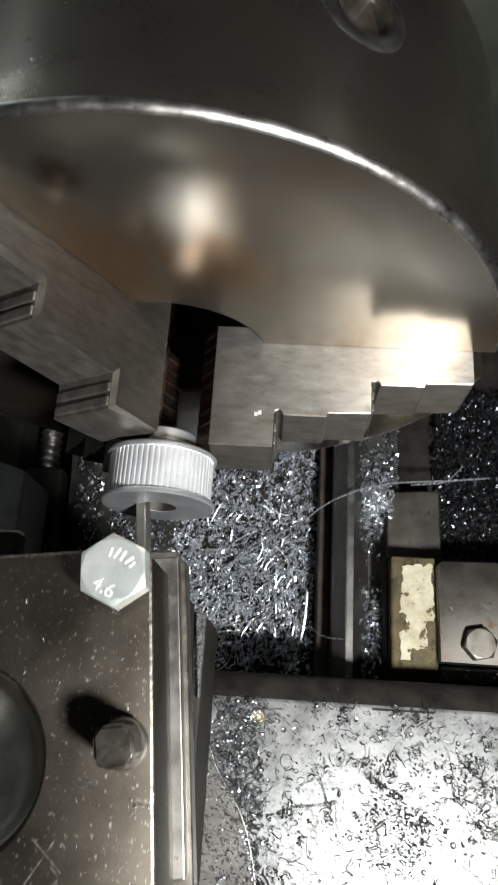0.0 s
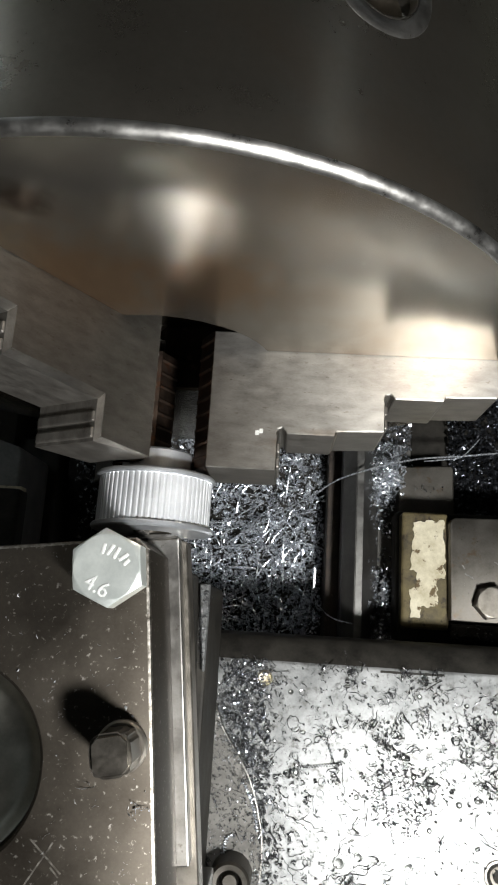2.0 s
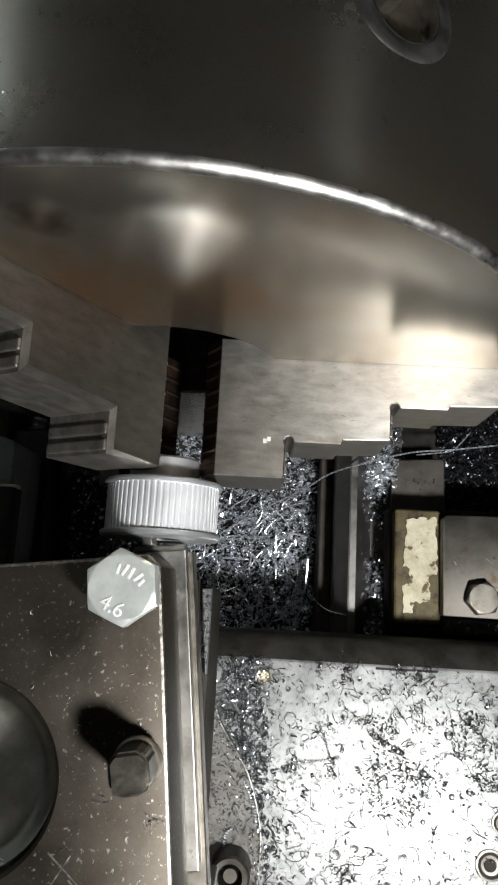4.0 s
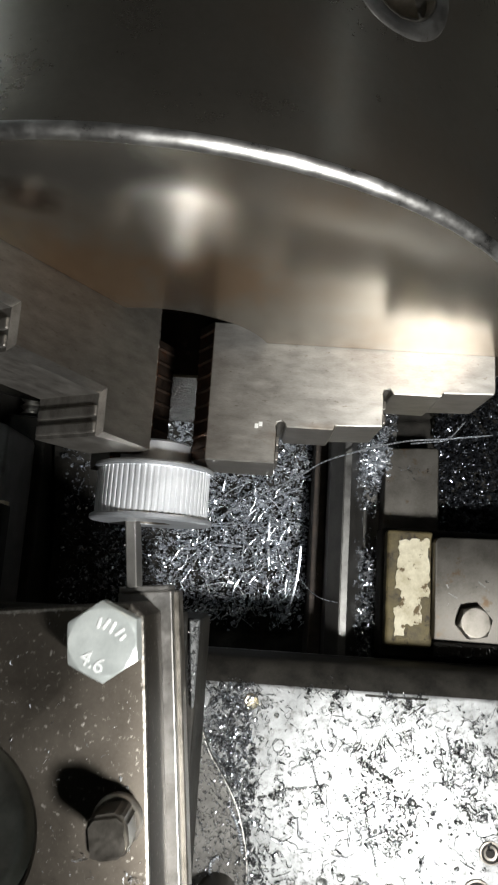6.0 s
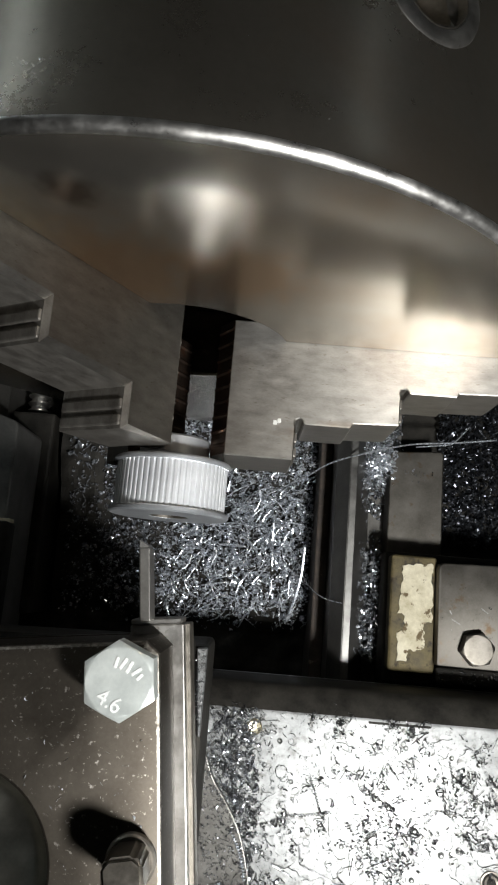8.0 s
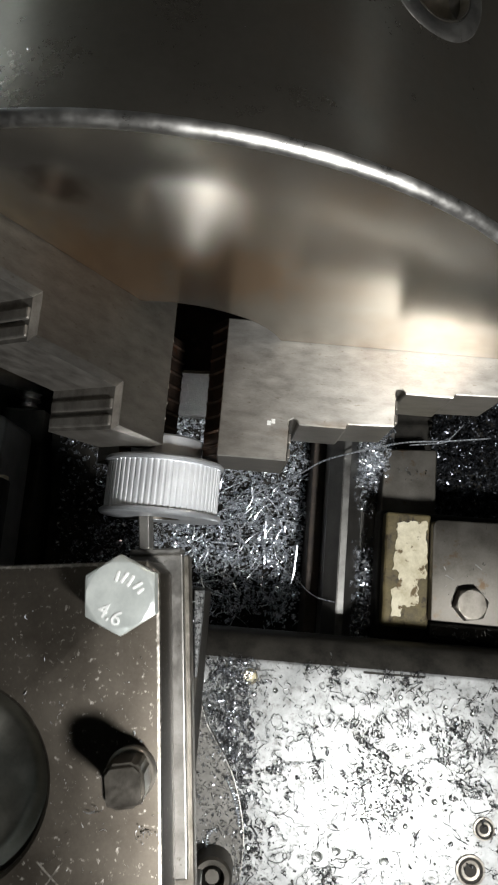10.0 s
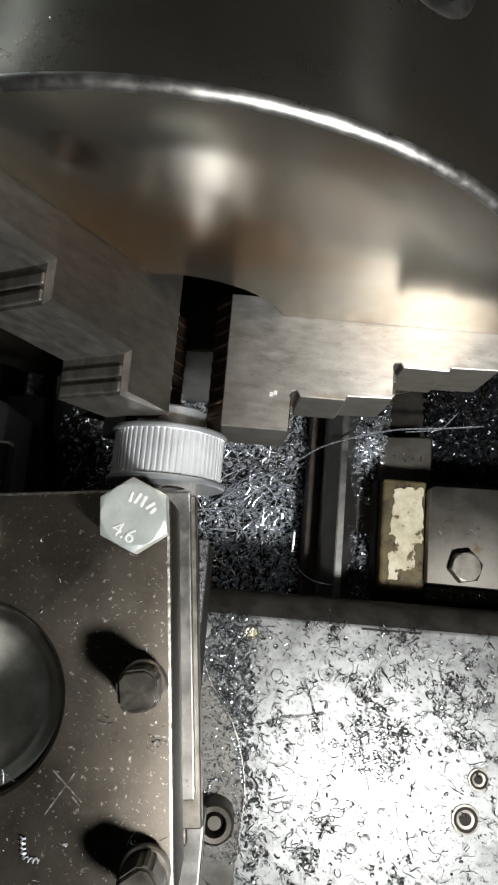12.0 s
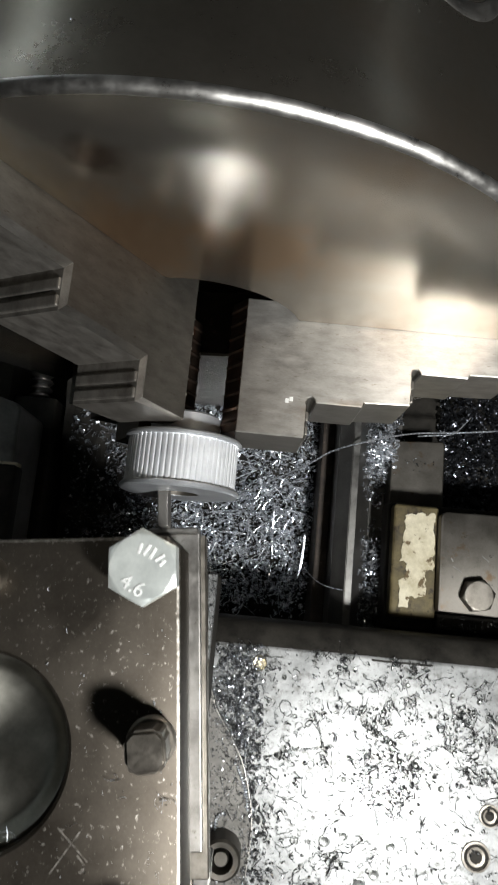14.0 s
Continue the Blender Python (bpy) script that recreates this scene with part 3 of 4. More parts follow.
def compound_base():
    ob = thing("compound_slide", "cast iron compound slide under the tool post", "slide")
    # rounded swivel plate on the saddle
    curve = [(6, -116), (13.0, -131.5), (16.8, -140.6), (25.6, -153.4), (30.6, -162.8), (34.6, -176.5), (36.0, -186.5), (35.4, -200), (33.8, -222), (30, -300), (-120, -300), (-120, -116)]
    part("swivel_plate", prism(curve, SADDLE_Z + 0.05, SADDLE_Z + 5.0, "z", 0.9, 2), BED, ob, "oily rounded swivel plate")
    # a thin lighter tube draws the line along the plate's curved edge
    part("edge_line", tube(smooth_line([(x - 0.5, y, SADDLE_Z + 4.75) for x, y in curve[1:9]]), 0.42, 6), TOOL, ob, "bright line along the plate's edge", True)
    part("lower_slide", prism([(-120, -84), (11.2, -81), (12.4, -83), (12.6, -128), (12.2, -290), (-120, -290)], SADDLE_Z + 3.3, -62, "z", 1.2, 2), CAST, ob, "dark cast iron slide")
    part("gib_strip", prism([(8.4, -81.5), (12.4, -81.2), (12.5, -92), (12.3, -113), (11.4, -113)], -62.2, -59.3, "z", 0.4, 1), SADDLE, ob, "chip-covered bright gib strip")
    part("upper_slide", prism([(-115, -80), (7.5, -78), (12.6, -170), (12.6, -280), (-115, -280)], -61.8, -30.2, "z", 1.5, 2), CAST, ob, "dark cast iron slide")
    part("end_block", box(12.7, 20.5, -215, -176, -58, -36, 0.8, 2), TOOL, ob, "pale steel end block")
    boss = lathe_turn([(4.6, -117.8), (4.6, -104), (5.2, -102.8), (7.2, -102.6), (8.2, -103.5), (8.6, -117.8)], 48, "z")
    part("bolt_boss", moved(boss, 23.5, -196), PLATE, ob, "round clamping bolt with a collar", True)
    part("bolt_end", moved(solid_turn([(3.4, -117), (3.4, -106), (2.8, -105)], 32), 23.5, -196), PLATE, ob, "", True)
    return ob


carried.append(compound_base())

POST_TURN = 6.5


def tool_post():
    ob = thing("tool_post", "brown four-way tool post spattered with chips", "tool post", (4.3, -73.7, 0), POST_TURN)
    # block with a bored recess in its middle
    cx, cy, r = -53.5, -53.0, 25.0
    side = 107.0
    top = bmesh.new()
    steps = 96
    outer, inner = [], []
    for k in range(steps):
        a = 2 * math.pi * (k + 0.5) / steps
        c, s = math.cos(a), math.sin(a)
        d = (side / 2) / max(abs(c), abs(s))
        outer.append((cx + d * c, cy + d * s))
        inner.append((cx + r * c, cy + r * s))
    def ring(points, z, shrink=0.0):
        return [top.verts.new((cx + (x - cx) * (1 - shrink / (side / 2)), cy + (y - cy) * (1 - shrink / (side / 2)), z)) for x, y in points]
    rings = [ring(outer, -6), ring(outer, 24.0), ring(outer, 24.7, 0.3), ring(outer, 25.0, 1.0)]
    rings += [ring([(cx + (x - cx) * f, cy + (y - cy) * f) for x, y in inner], z) for f, z in ((1.035, 25.0), (1.0, 24.2), (1.0, 11.0), (0.9, 10.8), (0.2, 10.8))]
    for i, (a, b) in enumerate(zip(rings, rings[1:])):
        for k in range(steps):
            f = top.faces.new((a[k], a[(k + 1) % steps], b[(k + 1) % steps], b[k]))
            f.material_index = 1 if i in (1, 2) else 0
    part("turret", top, [POST, POST_EDGE], ob, "brown oily steel turret with worn bright corners", True)
    part("floor_plate", box(-107, -0.5, -106.4, -0.2, -30, -24, 1.2, 2), POST, ob)
    part("core", box(-92, -15, -92, -15, -24, -6.1, 1), POST, ob)
    part("centre_nut", moved(solid_turn([(24.95, 10.9), (24.95, 19.4), (24.0, 19.9), (22.8, 19.4), (21.6, 18.2), (19.5, 17.4), (16, 16.9), (12, 16.6), (6, 16.4), (2, 16.4)], 72), cx, cy), CAP, ob, "dished centre cap in the recess", True)
    for x, y, length, turn in ((-26.8, -74.8, 11, -47), (-28.6, -76.6, 12, 52), (-24.6, -78.4, 3, -50)):
        part("scratch", moved(box(-length / 2, length / 2, -0.2, 0.2, 24.95, 25.06), x, y, 0, turn), POST_EDGE, ob, "bright scratch in the turret")
    # clamping screws
    screw = part("clamp_bolt", moved(hex_head(9.75, 30.4, 38.0, 30), -8.35, -7.94, 0, 0), ZINC, ob, "zinc-plated hex bolt with stamped head", True)
    collar = lathe_turn([(3, 24.8), (5.0, 24.8), (5.0, 30.5), (3, 30.5)], 32, "z")
    part("shank", moved(collar, -8.35, -7.94), ZINC, screw, "", True)
    for x, y, length, turn in ((-7.9, -2.9, 2.6, 70), (-6.2, -3.3, 3.0, 52), (-4.7, -4.2, 3.0, 58), (-3.0, -5.3, 2.8, 30), (-2.3, -6.6, 1.9, 40)):
        part("maker_mark", moved(box(-length / 2, length / 2, -0.38, 0.38, 37.9, 38.2, 0.1, 1), x - 1.0, y - 0.5, 0, turn), STAMP, screw, "raised maker's stroke")
    curve = bpy.data.curves.new("stamp", "FONT")
    curve.body, curve.size, curve.extrude, curve.align_x, curve.align_y = "4.6", 5.2 * MM, 0.15 * MM, "CENTER", "CENTER"
    curve.materials.append(STAMP)
    text = new("strength_mark", curve)
    text.parent = screw
    text.matrix_basis = pose(-10.7 * MM, -12.5 * MM, 38.05 * MM, 0, 0, -32)
    for x, y, turn, h in ((-6.9, -50.4, 4, 42.0), (-6.6, -93.8, 30, 42.0)):
        head = prism([(-4.9, -3.0), (-3.0, -4.9), (3.0, -4.9), (4.9, -3.0), (4.9, 3.0), (3.0, 4.9), (-3.0, 4.9), (-4.9, 3.0)], 30.4, h, "z")
        bmesh.ops.bevel(head, geom=head.edges[:], offset=0.9, segments=3, affect="EDGES")
        bolt = part("clamp_screw", moved(head, x, y, 0, turn), SCREW, ob, "dull square-headed clamping screw", True)
        part("collar", moved(solid_turn([(5.7, 27.9), (6.2, 28.3), (6.2, 30.0), (5.6, 30.5)], 40), x, y), BOLT, bolt, "round collar under the head", True)
        part("shaft", moved(solid_turn([(4.6, 24.8), (4.6, 28.2)], 32), x, y), BOLT, bolt, "", True)
    part("clamp_screw", moved(solid_turn([(5.2, 24.8), (5.2, 29), (4.6, 31.5), (3.0, 33), (0.8, 33.6)], 36), -50.6, -8.8), BOLT, ob, "dull domed clamping screw", True)
    return ob


carried.append(tool_post())


def slotting_tool():
    ob = thing("slotting_tool", "grey steel slotting tool clamped in the tool post", "lathe tool", (4.3, -73.7, 0), POST_TURN)
    part("shank", box(-13, 3.4, -88, 3.2, -20.5, -6.4, 0.5, 2), TOOL, ob, "square tool shank")
    part("end_pad", box(-12.5, 3.0, 3.2, 5.0, -20, -5.0, 0.4, 1), TOOL, ob)
    part("bar", box(-8.7, -5.5, 4.6, 26.0, -7, 3.2, 0.4, 2), BED, ob, "narrow slotting bar")
    part("cutting_bit", prism([(-8.6, 26.0), (-5.6, 26.0), (-5.6, 26.6), (-8.6, 28.5)], -5, 3.4, "z", 0.2, 1), TOOL, ob)
    part("packing_strip", box(-13, 4.9, -98, 3.0, -24, -20.6 + 6.5, 0.4, 1), BOLT, ob, "thin packing strip")
    return ob


carried.append(slotting_tool())


# ---- chips ----
def chip_shapes(rng, count=42, order=(0, 1, 4, 2, 6, 3, 7)):
    """Small templates of curled, broken and needle-like chips."""
    shapes = []
    for k in range(count):
        kind = order[k % len(order)]
        if kind == 8:
            # short broad curl, broken off after half a turn
            turns, r, n = rng.uniform(0.3, 0.75), rng.uniform(0.55, 1.0), 5
            line = [(r * math.cos(2 * math.pi * turns * j / n), r * math.sin(2 * math.pi * turns * j / n), 0.3 * (j / n - 0.5)) for j in range(n + 1)]
            wide = rng.uniform(0.8, 1.5)
        elif kind < 4:
            turns, r, pitch, n = rng.uniform(0.3, 1.9), rng.uniform(0.5, 1.5), rng.uniform(0.6, 1.9), 9
            line = [(r * math.cos(2 * math.pi * turns * j / n), r * math.sin(2 * math.pi * turns * j / n), pitch * turns * (j / n - 0.5)) for j in range(n + 1)]
            wide = rng.uniform(0.25, 0.7)
        elif kind < 6:
            length, bend, n = rng.uniform(2.0, 5.0), rng.uniform(-0.8, 0.8), 4
            line = [(length * (j / n - 0.5), bend * (1 - (2 * j / n - 1) ** 2), rng.uniform(-0.15, 0.15)) for j in range(n + 1)]
            wide = rng.uniform(0.18, 0.4)
        elif kind == 6 and rng.random() < 0.4:
            length, n, wave = rng.uniform(6, 13), 9, rng.uniform(0.3, 1.2)
            line = [(length * (j / n - 0.5), wave * math.sin(j * rng.uniform(0.5, 0.9)), rng.uniform(-0.1, 0.1)) for j in range(n + 1)]
            wide = rng.uniform(0.16, 0.3)
        else:
            n = 3
            line = [(0.9 * (j / n - 0.5), 0.3 * math.sin(j), 0.0) for j in range(n + 1)]
            wide = rng.uniform(0.6, 1.0)
        verts, faces = [], []
        for j, q in enumerate(line):
            x, y, z = q
            w = wide * (0.35 if j in (0, n) else rng.uniform(0.75, 1.1))
            verts += [(x, y, z - w / 2), (x * 0.93, y * 0.93, z), (x, y, z + w / 2)]
            if j:
                for i in range(3):
                    a, b = 3 * (j - 1) + i, 3 * (j - 1) + (i + 1) % 3
                    faces += [(a, b, b + 3, a + 3)]
        shapes.append((np.array(verts), np.array(faces), kind))
    return shapes


def scatter(places, sizes, rng, flat=0.0, kinds=range(9), order=(0, 1, 4, 2, 6, 3, 7)):
    """Joins chips, turned at random, at the places given; flat: how far they lie down."""
    shapes = [q for q in chip_shapes(rng, 56, order) if q[2] in kinds]
    allv, allf, start = [], [], 0
    for q, size in zip(places, sizes):
        v, f, _ = shapes[rng.integers(len(shapes))]
        e = Euler((rng.normal(0, 3.0 * (1 - flat) + 0.15), rng.normal(0, 3.0 * (1 - flat) + 0.15), rng.uniform(0, 6.28)))
        allv.append(v @ np.array(e.to_matrix()).T * size + q)
        allf.append(f + start)
        start += len(v)
    return np.concatenate(allv), np.concatenate(allf)


def stuff_mesh(name, verts, faces, mat, label, category, origin_move=True):
    data = bpy.data.meshes.new(name)
    data.from_pydata((verts * MM).tolist(), [], faces.tolist())
    data.materials.append(mat)
    ob = new(name, data)
    ob.matrix_world = at(0, 0, 0)
    ORIGIN[ob.name] = (Vector((0, 0, 0)), 0)
    return tagged(ob, label, category, "", "stuff")


def heap_height(x, y):
    """The top of the chips between the ways."""
    h = -234 + 7 * noise.noise(Vector((x * 0.02, y * 0.02, 3))) + 3 * noise.noise(Vector((x * 0.09, y * 0.09, 8)))
    h += 14 * max(0.0, min(1.0, (y + 20) / 60))
    h -= 7 * max(0.0, min(1.0, (-y - 78) / 24))
    h += 16 * max(0.0, min(1.0, (-35 - x) / 40)) * max(0.0, min(1.0, (y + 60) / 60))
    return h


def chips_in_bed():
    rng = np.random.default_rng(5)
    places, sizes, in_shade = [], [], []
    for x, y in zip(rng.uniform(-92, 61.5, 13000), rng.uniform(-112, 60, 13000)):
        if (x < -70 and rng.random() < 0.6) or (y < -80 and rng.random() < (-80 - y) / 22):
            continue
        if x < -30 and rng.random() < 0.3:
            continue
        # chips at the left get a darker steel that stands in for shade
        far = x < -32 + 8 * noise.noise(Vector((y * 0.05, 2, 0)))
        (in_shade if far else places).append((x, y, heap_height(x, y) - abs(rng.normal(0, 1.3))))
        sizes.append(0.85 + 1.75 * rng.random() ** 2.2)
    chunky = (8, 0, 8, 4, 2, 8, 7, 1)
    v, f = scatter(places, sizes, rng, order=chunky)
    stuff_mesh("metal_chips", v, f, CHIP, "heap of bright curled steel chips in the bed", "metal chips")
    v, f = scatter(in_shade, sizes, rng, order=chunky)
    stuff_mesh("metal_chips", v, f, CHIP_DULL_AND_SHADE, "steel chips on the bed's shaded side, darkened to carry the shade", "metal chips")
    # bed of the heap; its near-black colour stands in for shade between chips
    bm = bmesh.new()
    bmesh.ops.create_grid(bm, x_segments=60, y_segments=70, size=0.5)
    for q in bm.verts:
        x, y = -98 + 160 * (q.co.x + 0.5), -125 + 195 * (q.co.y + 0.5)
        q.co = Vector((x, y, heap_height(x, y) - 3.4))
    structure("chip_heap_base", bm, CAST, "packed swarf under the loose chips, dark for the shaded gaps", "swarf", "stuff")
    # chips in the groove beside the way, and behind it
    places, sizes = [], []
    for k in range(1500):
        y = rng.uniform(-105, 60)
        if -48 < y < -28 and rng.random() < 0.75:
            continue
        x = rng.uniform(83.5, 111)
        pile = 16 * math.exp(-((y - 4) / 16) ** 2) * math.exp(-((x - 88) / 12) ** 2)
        z = max(-209 + 7 * noise.noise(Vector((x * 0.05, y * 0.05, 1))) + 6, -170 - 2.4 * (x - 80.2) if x < 91 else -300) + pile
        places.append((x, y, z - abs(rng.normal(0, 2))))
        sizes.append(rng.uniform(0.9, 1.9))
    for k in range(480):
        x, y = rng.uniform(84, 98), rng.uniform(-108, -48)
        places.append((x, y, -192 + 8 * noise.noise(Vector((x * 0.1, y * 0.06, 4))) + rng.uniform(-2, 2)))
        sizes.append(rng.uniform(1.1, 2.5))
    v, f = scatter(places, sizes, rng, order=chunky)
    stuff_mesh("metal_chips", v, f, CHIP_DULL_AND_SHADE, "steel chips caught beside the V-way", "metal chips")
    places, sizes = [], []
    for k in range(420):
        a, d = rng.uniform(0, 6.28), abs(rng.normal(0, 1))
        x, y = 92 + 7 * d * math.cos(a), 2 + 9 * d * math.sin(a)
        if 81.5 < x < 104:
            places.append((x, y, -180 - 4.0 * d - rng.uniform(0, 5)))
            sizes.append(rng.uniform(1.3, 2.6))
    v, f = scatter(places, sizes, rng, kinds=(0, 1, 2, 3, 6))
    stuff_mesh("metal_chips", v, f, CHIP, "tangle of curled shavings heaped beside the way", "metal chips")
    places, sizes = [], []
    for k in range(7500):
        x, y = rng.uniform(134, 215), rng.uniform(-40, 80)
        mound = 7 * noise.noise(Vector((x * 0.04, y * 0.04, 6))) + 3 * noise.noise(Vector((x * 0.15, y * 0.15, 2)))
        places.append((x, y, -212 + max(0, mound) + 12 * max(0, y + 5) / 70 - abs(rng.normal(0, 1.5))))
        sizes.append(rng.uniform(0.8, 1.9))
    for k in range(26):
        places.append((rng.normal(119, 4.5), rng.normal(-3, 2.5), -190 + rng.uniform(0, 0.4)))
        sizes.append(rng.uniform(0.25, 0.7))
    v, f = scatter(places, sizes, rng, order=chunky)
    stuff_mesh("metal_chips", v, f, CHIP_BLACK, "dark oily chips on the flat way", "metal chips")


chips_in_bed()


def needles():
    """Longer shavings that lie on the heap."""
    rng = np.random.default_rng(11)
    known = [(38, -45, 32, 1.6, 0.4, 0.8), (13, -50, 17, -0.02, 0.3, 0.8), (24, -52, 22, -0.9, 3.0, 0.8), (48, -62, 14, -0.6, 1, 0.6), (18, -62, 15, -0.9, 0, 0.6), (10, -38, 30, 0.05, 2, 0.5), (12, -30, 26, 0.5, 1, 0.5), (30, -26, 24, 0.75, 1, 0.5), (4, -74, 16, 0.2, 0, 0.6)]
    for k in range(150):
        x, y = rng.uniform(-25, 55), rng.uniform(-95, 5)
        length, turn, bend, thick = rng.uniform(6, 20), rng.uniform(0, math.pi), rng.uniform(-3, 3), rng.uniform(0.22, 0.5)
        if k < len(known):
            x, y, length, turn, bend, thick = known[k]
        line = []
        for j in range(7):
            u = j / 6 - 0.5
            px, py = x + length * u * math.cos(turn) - bend * (1 - 4 * u * u) * math.sin(turn), y + length * u * math.sin(turn) + bend * (1 - 4 * u * u) * math.cos(turn)
            line.append((px, py, heap_height(px, py) + 3.2 + rng.uniform(0, 0.6)))
        ob = structure("shaving", tube(line, thick), CHIP, "thin bright steel shaving lying on the chips", "shaving", "")
        tagged(ob, "", "", "shavings on the heap")


needles()


def wires():
    long_line = [(6.5, -32.3, -228.0), (21.8, -23.4, -220.0), (35.0, -17.0, -210.0), (53.8, -8.6, -194.0), (62.7, -3.6, -184.0), (70.7, -1.3, -172.0), (84.2, 1.6, -160.0), (100.2, 7.2, -166.0), (115.0, 12.4, -178.0), (134.9, 15.2, -182.0), (162.9, 20.7, -190.0)]
    fork = [(113.2, 10.2, -177.0), (126.5, 12.6, -180.0), (131.5, 13.5, -181.0), (136.7, 16.2, -183.0), (146.7, 27.2, -188.0)]
    ob = structure("long_shaving", tube(smooth_line(long_line), 0.5), CHIP, "long thin steel thread lying across the way", "shaving", "")
    ob = structure("long_shaving", tube(smooth_line(fork), 0.38), CHIP, "short forked steel thread beside the long one", "shaving", "")
    curl = [(48.6, -94.5, -228.0), (53.0, -80.8, -223.0), (55.7, -67.1, -219.5), (56.7, -56.3, -218.0), (56.9, -47.5, -217.0)]
    ob = structure("long_shaving", tube(smooth_line(curl), 0.9), CHIP, "stout curved shaving leaning on the way", "shaving", "")
    curl = [(57, -64, -226), (60, -71, -206), (66.5, -77, -185), (75.5, -79, -169)]
    ob = structure("long_shaving", tube(smooth_line(curl), 0.3), CHIP, "fine hair-like shaving against the way", "shaving", "")
    # crumbs on the bed's inner wall and a tuft behind them
    rng = np.random.default_rng(31)
    places = [(x + rng.normal(0, s), y + rng.normal(0, s), z + rng.uniform(0, 1.5)) for x, y, z, s, n in ((51.8, -1.0, -206, 0.7, 14), (57.4, 0.8, -205, 0.8, 16), (44.3, 11.5, -200, 2.6, 90)) for k in range(n)]
    v, f = scatter(places, rng.uniform(0.6, 1.2, len(places)), rng)
    stuff_mesh("metal_chips", v, f, CHIP, "pale crumbs and a tuft on the bed's inner wall", "crumbs")


def coil(line, radius, pitch, wire, wide):
    """A tightly coiled chip along a line: a helix of thin wire."""
    points, turn = [], 0.0
    path = [Vector(q) for q in smooth_line(line, 5)]
    for a, c in zip(path, path[1:]):
        along = c - a
        n = max(2, int(along.length / pitch * 8))
        side = along.cross(Vector((0, 0, 1))).normalized()
        for k in range(n):
            points.append(a + along * k / n + radius * (side * math.cos(turn) * wide + Vector((0, 0, 1)) * math.sin(turn)))
            turn += along.length / n / pitch * 2 * math.pi
    return tube(points, wire, 4)


def coils_on_heap():
    rng = np.random.default_rng(12)
    for k in range(32):
        x, y, turn = rng.uniform(-18, 52), rng.uniform(-92, -5), rng.uniform(0, 6.28)
        line = []
        for j in range(5):
            line.append((x, y, heap_height(x, y) + 3.0))
            turn += rng.normal(0, 0.35)
            x, y = min(56, x + 3.2 * math.cos(turn)), y + 3.2 * math.sin(turn)
        ob = structure("coiled_shaving", coil(line, rng.uniform(0.8, 1.2), rng.uniform(1.5, 2.1), 0.38, 1), CHIP, "tightly coiled steel shaving lying on the chips", "shaving", "")
        tagged(ob, "", "", "coiled shavings on the heap")


coils_on_heap()
wires()


